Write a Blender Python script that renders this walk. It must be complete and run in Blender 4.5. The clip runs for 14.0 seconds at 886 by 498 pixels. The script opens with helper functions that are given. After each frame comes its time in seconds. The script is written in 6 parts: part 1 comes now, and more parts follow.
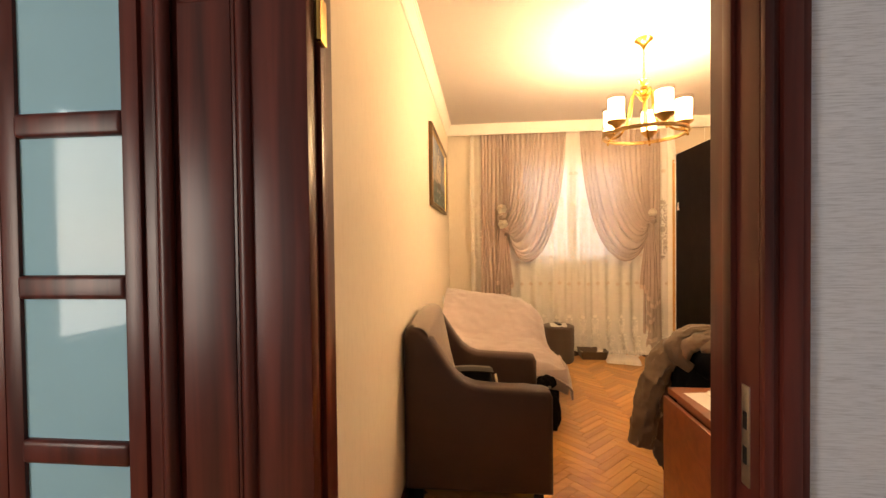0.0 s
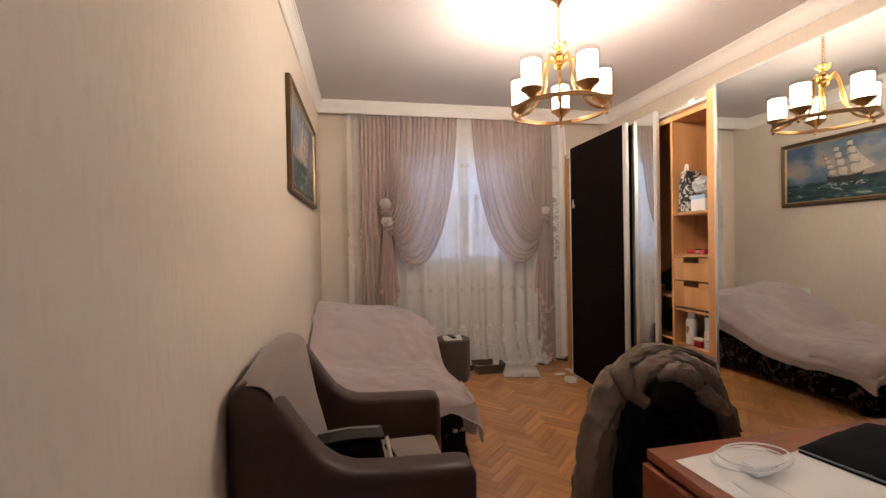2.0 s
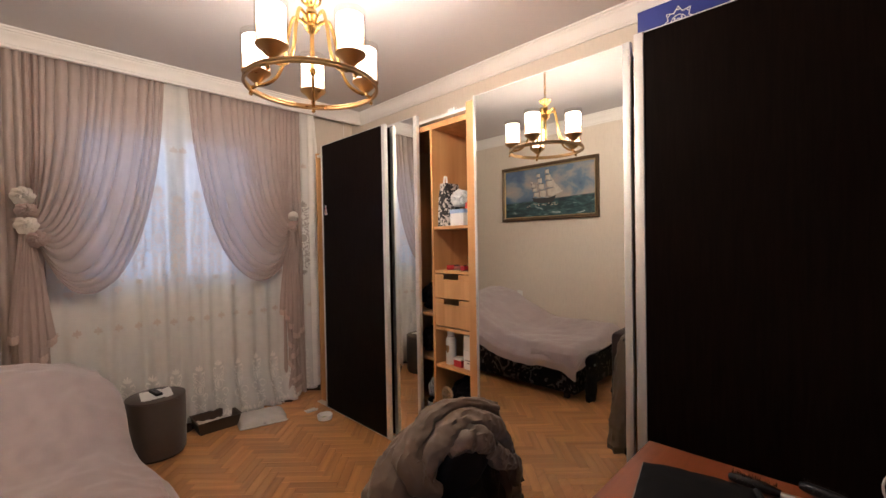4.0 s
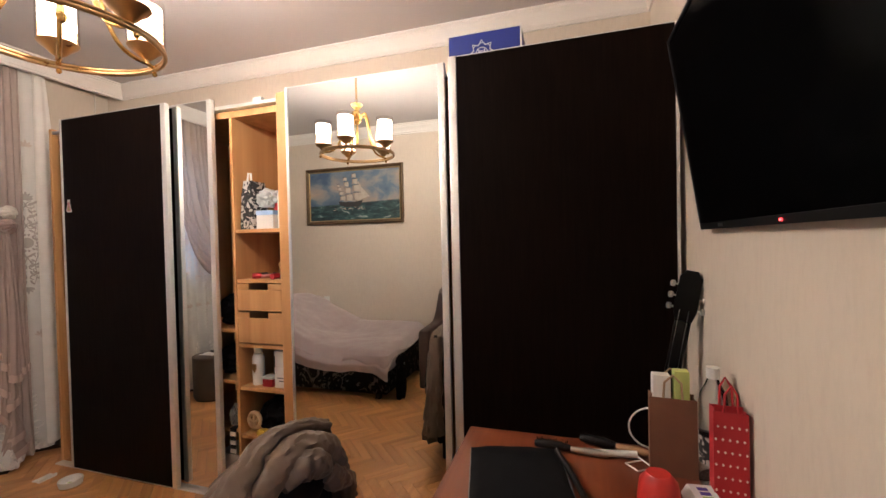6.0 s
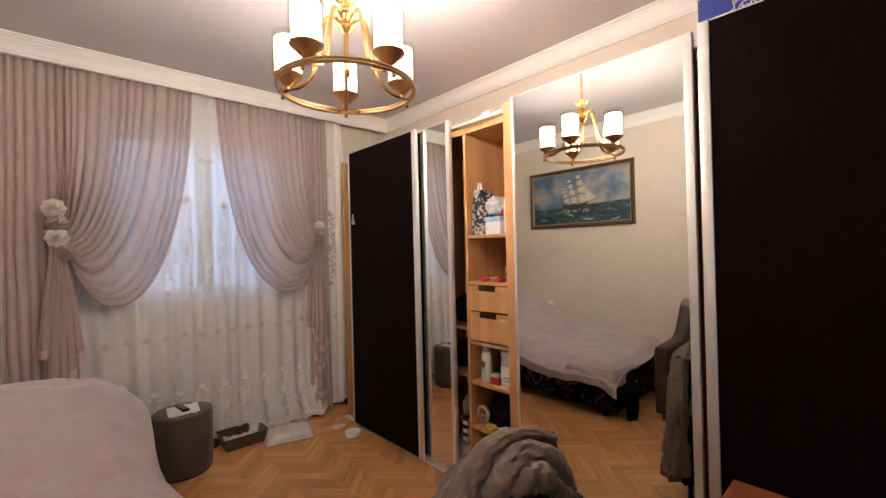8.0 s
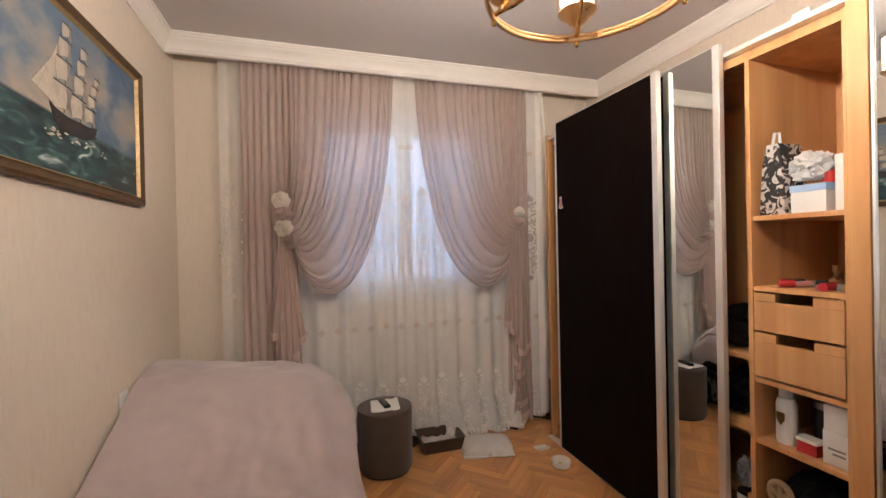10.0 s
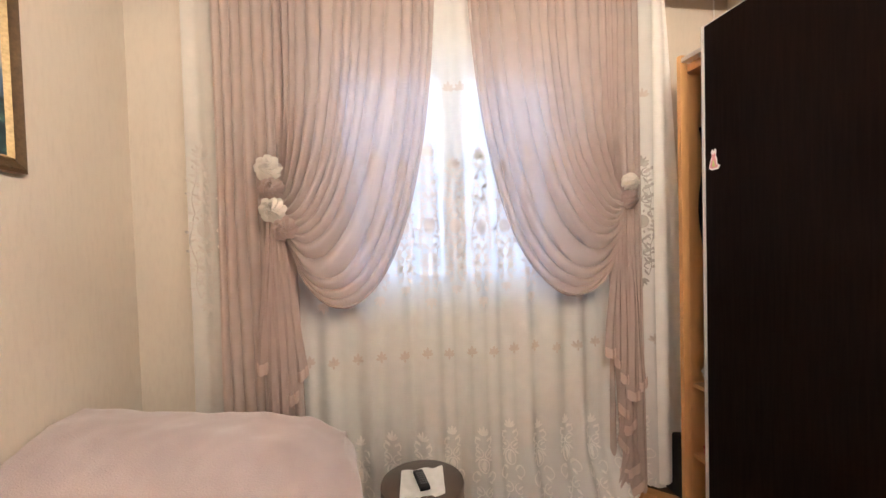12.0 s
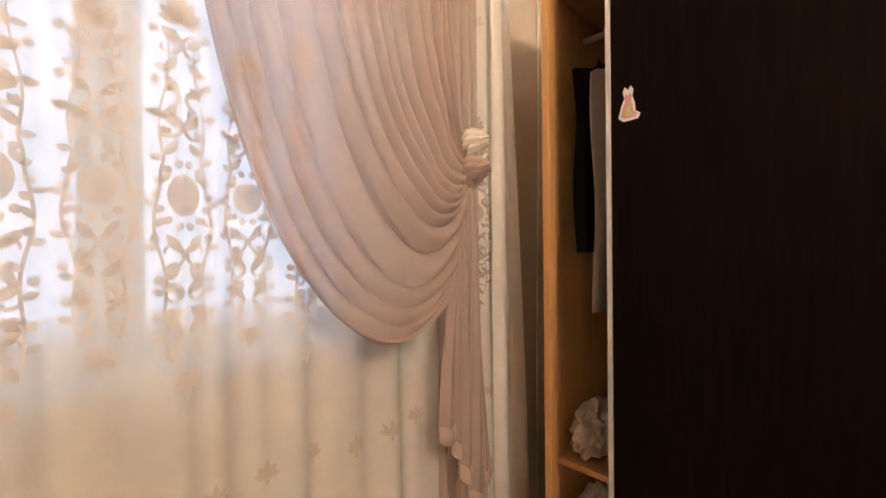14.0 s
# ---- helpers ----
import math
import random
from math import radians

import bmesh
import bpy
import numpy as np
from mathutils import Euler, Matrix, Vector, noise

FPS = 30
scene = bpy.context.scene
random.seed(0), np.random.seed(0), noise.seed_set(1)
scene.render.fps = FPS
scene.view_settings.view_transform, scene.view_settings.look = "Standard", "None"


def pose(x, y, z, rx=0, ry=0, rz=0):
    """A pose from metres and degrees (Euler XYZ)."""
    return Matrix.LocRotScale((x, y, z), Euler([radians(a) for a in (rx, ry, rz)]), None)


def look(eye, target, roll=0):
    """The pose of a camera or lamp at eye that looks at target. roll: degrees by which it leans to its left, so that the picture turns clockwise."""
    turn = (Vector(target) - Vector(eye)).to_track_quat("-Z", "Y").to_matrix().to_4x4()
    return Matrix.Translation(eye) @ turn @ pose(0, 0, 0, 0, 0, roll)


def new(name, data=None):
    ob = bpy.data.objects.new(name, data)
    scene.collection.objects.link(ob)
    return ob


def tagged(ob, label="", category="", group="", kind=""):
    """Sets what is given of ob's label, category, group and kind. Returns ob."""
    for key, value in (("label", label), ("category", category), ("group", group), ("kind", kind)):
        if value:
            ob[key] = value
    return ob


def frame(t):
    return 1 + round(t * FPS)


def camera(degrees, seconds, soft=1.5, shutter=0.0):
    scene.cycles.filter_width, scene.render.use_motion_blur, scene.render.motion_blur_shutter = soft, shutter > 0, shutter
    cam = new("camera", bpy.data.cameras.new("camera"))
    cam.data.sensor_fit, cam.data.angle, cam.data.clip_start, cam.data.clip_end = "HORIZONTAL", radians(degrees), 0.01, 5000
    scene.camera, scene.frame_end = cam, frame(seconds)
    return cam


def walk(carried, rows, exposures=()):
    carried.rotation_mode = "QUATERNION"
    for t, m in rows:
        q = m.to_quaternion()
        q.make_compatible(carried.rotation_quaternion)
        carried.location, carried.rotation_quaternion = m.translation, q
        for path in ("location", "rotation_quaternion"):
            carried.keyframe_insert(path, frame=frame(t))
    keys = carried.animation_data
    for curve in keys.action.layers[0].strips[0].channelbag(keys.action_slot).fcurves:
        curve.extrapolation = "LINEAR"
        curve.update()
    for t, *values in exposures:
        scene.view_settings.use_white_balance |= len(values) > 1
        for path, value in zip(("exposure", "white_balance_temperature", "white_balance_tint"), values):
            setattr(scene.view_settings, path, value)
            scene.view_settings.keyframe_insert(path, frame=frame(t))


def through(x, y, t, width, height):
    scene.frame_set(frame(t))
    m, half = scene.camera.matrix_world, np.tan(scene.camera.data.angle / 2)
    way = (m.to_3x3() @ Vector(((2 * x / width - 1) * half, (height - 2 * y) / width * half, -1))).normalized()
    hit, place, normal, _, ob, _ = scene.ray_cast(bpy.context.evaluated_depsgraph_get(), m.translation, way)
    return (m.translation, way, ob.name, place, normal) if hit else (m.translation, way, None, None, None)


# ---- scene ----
cam = camera(94.03, 14.0)
PATH = [
    (0.0, (0.142, 0.100, 1.425), (-0.054, 2.090, 1.391), -0.67),
    (0.5, (0.184, 0.317, 1.436), (0.096, 2.315, 1.401), -0.65),
    (1.0, (0.161, 0.527, 1.426), (0.214, 2.526, 1.394), -0.77),
    (1.5, (0.115, 0.738, 1.403), (0.341, 2.725, 1.378), -0.89),
    (2.0, (0.125, 0.935, 1.395), (0.508, 2.898, 1.371), -1.11),
    (2.5, (0.203, 1.117, 1.423), (0.703, 3.053, 1.400), -0.88),
    (3.0, (0.244, 1.298, 1.431), (0.926, 3.178, 1.407), -0.99),
    (3.5, (0.277, 1.464, 1.479), (1.334, 3.161, 1.446), -1.10),
    (4.0, (0.392, 1.526, 1.482), (1.808, 2.938, 1.449), -1.03),
    (6.5, (0.366, 1.664, 1.498), (2.286, 2.224, 1.462), -1.30),
    (7.0, (0.402, 1.659, 1.511), (2.261, 2.396, 1.477), -1.36),
    (7.5, (0.415, 1.664, 1.491), (2.082, 2.769, 1.485), -1.32),
    (8.0, (0.414, 1.698, 1.497), (1.767, 3.171, 1.504), -1.43),
    (8.5, (0.344, 1.850, 1.486), (1.412, 3.541, 1.507), -1.23),
    (9.0, (0.357, 1.969, 1.479), (1.193, 3.786, 1.494), -1.09),
    (9.6, (0.475, 2.120, 1.483), (1.159, 3.999, 1.486), -1.10),
    (10.4, (0.645, 2.500, 1.492), (1.163, 4.432, 1.468), -1.40),
    (11.5, (0.735, 3.030, 1.499), (1.096, 4.996, 1.446), -1.67),
    (12.0, (0.845, 3.306, 1.488), (1.164, 5.280, 1.433), -1.63),
    (12.5, (0.925, 3.614, 1.493), (1.507, 5.526, 1.428), -1.31),
    (13.0, (1.050, 3.921, 1.478), (1.773, 5.785, 1.429), -1.19),
    (13.5, (1.072, 4.240, 1.445), (2.093, 5.960, 1.419), -0.84),
    (14.0, (1.178, 4.420, 1.427), (2.572, 5.853, 1.411), -0.65),
]

# exposure in stops, white balance in kelvin and tint
EXPO = [
    (0.0, 1.08, 10600, 17),
    (0.8, 0.80, 9300, 15),
    (1.5, 0.50, 6600, 13),
    (2.2, 0.14, 5550, 12),
    (4.2, 0.12, 5500, 13),
    (6.5, 0.32, 5400, 12),
    (8.0, 0.24, 5400, 12),
    (9.2, 0.08, 5400, 12),
    (11.3, 0.95, 5500, 7),
    (12.5, 1.02, 5450, 8),
    (13.5, 0.93, 5600, 10),
    (14.0, 0.80, 6500, 12),
]
walk(cam, [(t, look(eye, target, roll)) for t, eye, target, roll in PATH], EXPO)

# ---- light ----
world = bpy.data.worlds.new("world")
scene.world = world
world.use_nodes = True
sky = world.node_tree.nodes.new("ShaderNodeTexSky")
sky.sky_type, sky.sun_disc = "NISHITA", False
sky.sun_elevation, sky.sun_rotation = radians(12), radians(200)
world.node_tree.links.new(sky.outputs[0], world.node_tree.nodes["Background"].inputs[0])
world.node_tree.nodes["Background"].inputs[1].default_value = 0.08


def lamp(name, kind, m, energy, color, **values):
    data = bpy.data.lights.new(name, kind)
    data.energy, data.color = energy, color
    if kind == "AREA":
        data.shape, data.size, data.size_y = "RECTANGLE", values["size"], values["size_y"]
    if kind == "POINT":
        data.shadow_soft_size = values["radius"]
    if kind == "SUN":
        data.angle = values["angle"]
    ob = new(name, data)
    ob.matrix_world = m
    return ob


lamp("sun", "SUN", look((0, 0, 8), (-3, -8, 5)), 0.6, (1.0, 0.95, 0.9), angle=radians(12))
CX, CY = 1.315, 3.255                       # the chandelier's axis
LAMPS = [(CX + 0.272 * math.sin(radians(a)), CY + 0.272 * math.cos(radians(a))) for a in (28, 100, 172, 244, 316)]
for lx, ly in LAMPS:
    lamp("bulb_light", "POINT", pose(CX + 0.945 * (lx - CX), CY + 0.945 * (ly - CY), 2.36), 17.5, (1.0, 0.80, 0.58), radius=0.035)
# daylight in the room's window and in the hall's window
lamp("window_daylight", "AREA", look((1.29, 5.86, 1.85), (1.29, 0, 1.6)), 3.4, (0.50, 0.70, 1.0), size=1.3, size_y=1.2)
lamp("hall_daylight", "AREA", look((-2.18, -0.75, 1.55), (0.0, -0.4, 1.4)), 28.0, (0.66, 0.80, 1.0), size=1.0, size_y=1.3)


# ---- building helpers ----
def part(name, bm, material, parent=None, label="", smooth=True):
    mesh = bpy.data.meshes.new(name)
    if smooth:
        for f in bm.faces:
            f.smooth = True
    bm.to_mesh(mesh)
    bm.free()
    if smooth:
        mesh.set_sharp_from_angle(angle=radians(38))
    if material:
        mesh.materials.append(material)
    ob = new(name, mesh)
    ob.parent = parent
    if label:
        tagged(ob, label)
    return ob


def thing(name, label, category, group="", at=(0, 0, 0), turn=0.0):
    ob = new(name)
    ob.empty_display_size = 0.05
    ob.matrix_world = pose(*at, 0, 0, turn)
    return tagged(ob, label, category, group)


def structure(name, bm, material, label="", smooth=False):
    return tagged(part(name, bm, material, None, "", smooth), label, "", "", "structure")


def box(bm, x0, x1, y0, y1, z0, z1, bevel=0.0, segments=2):
    vs = [bm.verts.new((x, y, z)) for z in (z0, z1) for y in (y0, y1) for x in (x0, x1)]
    faces = [bm.faces.new([vs[i] for i in f]) for f in
             ((0, 2, 3, 1), (4, 5, 7, 6), (0, 1, 5, 4), (2, 6, 7, 3), (0, 4, 6, 2), (1, 3, 7, 5))]
    if bevel:
        edges = list({e for f in faces for e in f.edges})
        bmesh.ops.bevel(bm, geom=edges, offset=bevel, segments=segments, affect="EDGES", profile=0.6)
    return bm


def boxed(x0, x1, y0, y1, z0, z1, bevel=0.0, segments=2):
    return box(bmesh.new(), x0, x1, y0, y1, z0, z1, bevel, segments)


def lathe(profile, cx=0.0, cy=0.0, n=28, bm=None, closed=False):
    bm = bm or bmesh.new()
    rings = []
    for r, z in profile:
        if r < 1e-5:
            rings.append([bm.verts.new((cx, cy, z))] * n)
        else:
            rings.append([bm.verts.new((cx + r * math.cos(2 * math.pi * i / n), cy + r * math.sin(2 * math.pi * i / n), z)) for i in range(n)])
    pairs = list(zip(rings, rings[1:]))
    if closed:
        pairs.append((rings[-1], rings[0]))
    for a, b in pairs:
        for i in range(n):
            j = (i + 1) % n
            vs = list(dict.fromkeys((a[i], a[j], b[j], b[i])))
            if len(vs) > 2:
                bm.faces.new(vs)
    return bm


def tube(points, radius, n=8, bm=None, caps=True, closed=False):
    bm = bm or bmesh.new()
    pts = [Vector(p) for p in points]
    m = len(pts)
    rings, up = [], Vector((0.13, 0.21, 1)).normalized()
    for i, p in enumerate(pts):
        a = pts[(i - 1) % m] if closed or i else p
        b = pts[(i + 1) % m] if closed or i < m - 1 else p
        d = (b - a).normalized()
        if abs(d.dot(up)) > 0.98:
            up = Vector((1, 0.2, 0.1)).normalized()
        s = d.cross(up).normalized()
        u = s.cross(d).normalized()
        up = u
        r = radius(i / max(1, m - 1)) if callable(radius) else radius
        rings.append([bm.verts.new(p + s * r * math.cos(2 * math.pi * k / n) + u * r * math.sin(2 * math.pi * k / n)) for k in range(n)])
    pairs = list(zip(rings, rings[1:]))
    if closed:
        pairs.append((rings[-1], rings[0]))
    for a, b in pairs:
        for k in range(n):
            bm.faces.new((a[k], a[(k + 1) % n], b[(k + 1) % n], b[k]))
    if caps and not closed:
        bm.faces.new(rings[0][::-1])
        bm.faces.new(rings[-1])
    return bm


def sheet(fn, nu, nv, bm=None, wrap=False):
    """A grid of fn(u, v) with u and v from 0 to 1."""
    bm = bm or bmesh.new()
    vs = [[bm.verts.new(fn(i / nu, j / nv)) for j in range(nv + 1)] for i in range(nu + (0 if wrap else 1))]
    for i in range(nu):
        for j in range(nv):
            a, b = vs[i], vs[(i + 1) % len(vs)]
            bm.faces.new((a[j], b[j], b[j + 1], a[j + 1]))
    return bm


def thicken(bm, d):
    bmesh.ops.recalc_face_normals(bm, faces=bm.faces)
    bmesh.ops.solidify(bm, geom=bm.faces[:], thickness=d)
    return bm


def step(a, b, v):
    v = min(1.0, max(0.0, (v - a) / (b - a)))
    return v * v * (3 - 2 * v)


def fbm(x, y, z=0.0):
    return noise.fractal(Vector((x, y, z)), 1.0, 2.0, 3)


def rounded(outline, x0, x1, bevel, axis="y"):
    """An outline of (a, z) pairs drawn out from x0 to x1 along an axis, with rounded rims."""
    bm = bmesh.new()
    put = (lambda a, z, t: (a, t, z)) if axis == "y" else (lambda a, z, t: (t, a, z))
    lo = [bm.verts.new(put(a, z, x0)) for a, z in outline]
    hi = [bm.verts.new(put(a, z, x1)) for a, z in outline]
    n = len(lo)
    bm.faces.new(lo[::-1])
    bm.faces.new(hi)
    for i in range(n):
        bm.faces.new((lo[i], lo[(i + 1) % n], hi[(i + 1) % n], hi[i]))
    bmesh.ops.recalc_face_normals(bm, faces=bm.faces)
    if bevel:
        rims = [e for e in bm.edges if len({round((v.co.y if axis == "y" else v.co.x), 4) for v in e.verts}) == 1]
        bmesh.ops.bevel(bm, geom=rims, offset=bevel, segments=3, affect="EDGES", profile=0.5)
    return bm


# ---- materials ----
def material(name, color, rough=0.6, metal=0.0, vary=0.08, scale=8.0, bump=0.0, bump_scale=60.0, stretch=(1, 1, 1), spec=0.5, sheen=0.0, coat=0.0):
    m = bpy.data.materials.new(name)
    m.use_nodes = True
    t = m.node_tree
    b = t.nodes["Principled BSDF"]
    b.inputs["Roughness"].default_value, b.inputs["Metallic"].default_value = rough, metal
    b.inputs["Specular IOR Level"].default_value = spec
    b.inputs["Sheen Weight"].default_value = sheen
    b.inputs["Coat Weight"].default_value = coat
    co = t.nodes.new("ShaderNodeTexCoord")
    mp = t.nodes.new("ShaderNodeMapping")
    mp.inputs["Scale"].default_value = stretch
    t.links.new(co.outputs["Object"], mp.inputs[0])
    big = t.nodes.new("ShaderNodeTexNoise")
    big.inputs["Scale"].default_value, big.inputs["Detail"].default_value = scale, 6
    t.links.new(mp.outputs[0], big.inputs[0])
    mix = t.nodes.new("ShaderNodeMix")
    mix.data_type = "RGBA"
    dark = [max(0, c * (1 - 2.2 * vary)) for c in color]
    light = [min(1, c * (1 + 2.2 * vary)) for c in color]
    mix.inputs[6].default_value, mix.inputs[7].default_value = (*dark, 1), (*light, 1)
    t.links.new(big.outputs["Fac"], mix.inputs[0])
    t.links.new(mix.outputs[2], b.inputs["Base Color"])
    rr = t.nodes.new("ShaderNodeMapRange")
    rr.inputs[3].default_value, rr.inputs[4].default_value = max(0.02, rough - 0.08), min(1, rough + 0.08)
    t.links.new(big.outputs["Fac"], rr.inputs[0])
    if rough > 0.05:
        t.links.new(rr.outputs[0], b.inputs["Roughness"])
    if bump:
        fine = t.nodes.new("ShaderNodeTexNoise")
        fine.inputs["Scale"].default_value, fine.inputs["Detail"].default_value = bump_scale, 4
        t.links.new(mp.outputs[0], fine.inputs[0])
        bp = t.nodes.new("ShaderNodeBump")
        bp.inputs["Strength"].default_value, bp.inputs["Distance"].default_value = bump, 0.004
        t.links.new(fine.outputs["Fac"], bp.inputs["Height"])
        t.links.new(bp.outputs[0], b.inputs["Normal"])
    return m


def nodes_of(m):
    return m.node_tree.nodes, m.node_tree.links, m.node_tree.nodes["Principled BSDF"]


def wallpaper(name, color, second, stretch, scale, strength):
    """Paper with a woven streak in two tones."""
    m = material(name, color, 0.75, vary=0.03, scale=1.6, spec=0.3)
    ns, ln, b = nodes_of(m)
    co, mp, n1 = ns.new("ShaderNodeTexCoord"), ns.new("ShaderNodeMapping"), ns.new("ShaderNodeTexNoise")
    mp.inputs["Scale"].default_value = stretch
    n1.inputs["Scale"].default_value, n1.inputs["Detail"].default_value, n1.inputs["Roughness"].default_value = scale, 5, 0.7
    ln.new(co.outputs["Object"], mp.inputs[0])
    ln.new(mp.outputs[0], n1.inputs[0])
    ramp = ns.new("ShaderNodeMapRange")
    ramp.inputs[1].default_value, ramp.inputs[2].default_value = 0.46, 0.68
    ln.new(n1.outputs["Fac"], ramp.inputs[0])
    mix = ns.new("ShaderNodeMix")
    mix.data_type = "RGBA"
    mix.inputs[7].default_value = (*second, 1)
    old = b.inputs["Base Color"].links[0].from_socket
    ln.new(old, mix.inputs[6])
    ln.new(ramp.outputs[0], mix.inputs[0])
    ln.new(mix.outputs[2], b.inputs["Base Color"])
    bp = ns.new("ShaderNodeBump")
    bp.inputs["Strength"].default_value, bp.inputs["Distance"].default_value = strength, 0.002
    ln.new(n1.outputs["Fac"], bp.inputs["Height"])
    ln.new(bp.outputs[0], b.inputs["Normal"])
    return m


def wood(name, dark, light, rough=0.35, along="z", scale=3.0, coat=0.0, random_piece=0.0, spec=0.5):
    """Grain that runs along one axis."""
    m = material(name, light, rough, vary=0.05, coat=coat, spec=spec)
    ns, ln, b = nodes_of(m)
    co, mp = ns.new("ShaderNodeTexCoord"), ns.new("ShaderNodeMapping")
    s = {"x": (0.5, 9, 9), "y": (9, 0.5, 9), "z": (9, 9, 0.5)}[along]
    mp.inputs["Scale"].default_value = s
    ln.new(co.outputs["Object"], mp.inputs[0])
    n1 = ns.new("ShaderNodeTexNoise")
    n1.inputs["Scale"].default_value, n1.inputs["Detail"].default_value, n1.inputs["Distortion"].default_value = scale, 8, 0.6
    ln.new(mp.outputs[0], n1.inputs[0])
    ramp = ns.new("ShaderNodeMapRange")
    ramp.inputs[1].default_value, ramp.inputs[2].default_value = 0.3, 0.7
    ln.new(n1.outputs["Fac"], ramp.inputs[0])
    mix = ns.new("ShaderNodeMix")
    mix.data_type = "RGBA"
    mix.inputs[6].default_value, mix.inputs[7].default_value = (*dark, 1), (*light, 1)
    ln.new(ramp.outputs[0], mix.inputs[0])
    out = mix.outputs[2]
    if random_piece:
        info, hs, mr = ns.new("ShaderNodeObjectInfo"), ns.new("ShaderNodeHueSaturation"), ns.new("ShaderNodeMapRange")
        geo, add, fr = ns.new("ShaderNodeNewGeometry"), ns.new("ShaderNodeMath"), ns.new("ShaderNodeMath")
        fr.operation = "FRACT"
        ln.new(info.outputs["Random"], add.inputs[0])
        ln.new(geo.outputs["Random Per Island"], add.inputs[1])
        ln.new(add.outputs[0], fr.inputs[0])
        mr.inputs[3].default_value, mr.inputs[4].default_value = 1 - random_piece, 1 + random_piece
        ln.new(fr.outputs[0], mr.inputs[0])
        ln.new(mr.outputs[0], hs.inputs["Value"])
        ln.new(out, hs.inputs["Color"])
        out = hs.outputs[0]
        off = ns.new("ShaderNodeVectorMath")
        off.operation = "ADD"
        ln.new(co.outputs["Object"], off.inputs[0])
        ln.new(fr.outputs[0], off.inputs[1])
        ln.new(off.outputs[0], mp.inputs[0])
    ln.new(out, b.inputs["Base Color"])
    bp = ns.new("ShaderNodeBump")
    bp.inputs["Strength"].default_value, bp.inputs["Distance"].default_value = 0.15, 0.001
    ln.new(n1.outputs["Fac"], bp.inputs["Height"])
    ln.new(bp.outputs[0], b.inputs["Normal"])
    return m


def glow(name, color, strength):
    m = bpy.data.materials.new(name)
    m.use_nodes = True
    b = m.node_tree.nodes["Principled BSDF"]
    b.inputs["Base Color"].default_value = (0.85, 0.83, 0.8, 1)
    b.inputs["Emission Color"].default_value, b.inputs["Emission Strength"].default_value = (*color, 1), strength
    return m


def glass(name, color=(1, 1, 1), rough=0.0, ior=1.45):
    m = bpy.data.materials.new(name)
    m.use_nodes = True
    b = m.node_tree.nodes["Principled BSDF"]
    b.inputs["Base Color"].default_value = (*color, 1)
    b.inputs["Roughness"].default_value, b.inputs["IOR"].default_value = rough, ior
    b.inputs["Transmission Weight"].default_value = 1.0
    return m


def thin_glass(name):
    """Clear thin glass: it lets light straight through and only gleams."""
    m = bpy.data.materials.new(name)
    m.use_nodes = True
    ns, ln = m.node_tree.nodes, m.node_tree.links
    tr, gl, mix = ns.new("ShaderNodeBsdfTransparent"), ns.new("ShaderNodeBsdfGlossy"), ns.new("ShaderNodeMixShader")
    tr.inputs[0].default_value = (0.95, 0.94, 0.92, 1)
    gl.inputs["Roughness"].default_value, mix.inputs[0].default_value = 0.03, 0.06
    ln.new(tr.outputs[0], mix.inputs[1])
    ln.new(gl.outputs[0], mix.inputs[2])
    ln.new(mix.outputs[0], ns["Material Output"].inputs["Surface"])
    return m


def cloth(name, color, sheer, through=0.4, rough=0.8, spec=0.25):
    """Thin cloth: part of the light goes straight through, part is scattered to both sides."""
    m = material(name, color, rough, vary=0.05, scale=14, spec=spec, bump=0.25, bump_scale=260)
    ns, ln, b = nodes_of(m)
    out = ns["Material Output"]
    tl, tr = ns.new("ShaderNodeBsdfTranslucent"), ns.new("ShaderNodeBsdfTransparent")
    tl.inputs[0].default_value = (*color, 1)
    a, c = ns.new("ShaderNodeMixShader"), ns.new("ShaderNodeMixShader")
    a.inputs[0].default_value, c.inputs[0].default_value = through, sheer
    ln.new(b.outputs[0], a.inputs[1])
    ln.new(tl.outputs[0], a.inputs[2])
    ln.new(a.outputs[0], c.inputs[1])
    ln.new(tr.outputs[0], c.inputs[2])
    ln.new(c.outputs[0], out.inputs["Surface"])
    return m


M_WALL = wallpaper("beige_wallpaper", (0.66, 0.575, 0.475), (0.625, 0.54, 0.445), (9, 9, 2.2), 6.0, 0.05)
M_HALL = wallpaper("grey_wallpaper", (0.60, 0.63, 0.68), (0.40, 0.42, 0.46), (5, 5, 110), 3.0, 0.3)
M_CEIL = material("ceiling_paint", (0.54, 0.50, 0.485), 0.7, vary=0.02, scale=2, bump=0.05, bump_scale=90)
M_MOULD = material("moulding_paint", (0.78, 0.74, 0.69), 0.5, vary=0.03, scale=5, bump=0.05)
M_MAHOG = wood("mahogany_gloss", (0.030, 0.005, 0.004), (0.115, 0.022, 0.016), 0.34, "z", 2.0, spec=0.28)
M_OAK = wood("parquet_oak", (0.46, 0.205, 0.062), (0.66, 0.335, 0.115), 0.34, "x", 1.8, coat=0.2, random_piece=0.17)
M_JOINT = material("parquet_joint", (0.045, 0.020, 0.008), 0.8)
M_WENGE = wood("wenge_foil", (0.0026, 0.0013, 0.0010), (0.0088, 0.0046, 0.0033), 0.5, "z", 9.0, spec=0.035)
M_BIRCH = wood("birch_foil", (0.50, 0.25, 0.085), (0.66, 0.37, 0.15), 0.42, "z", 1.6)
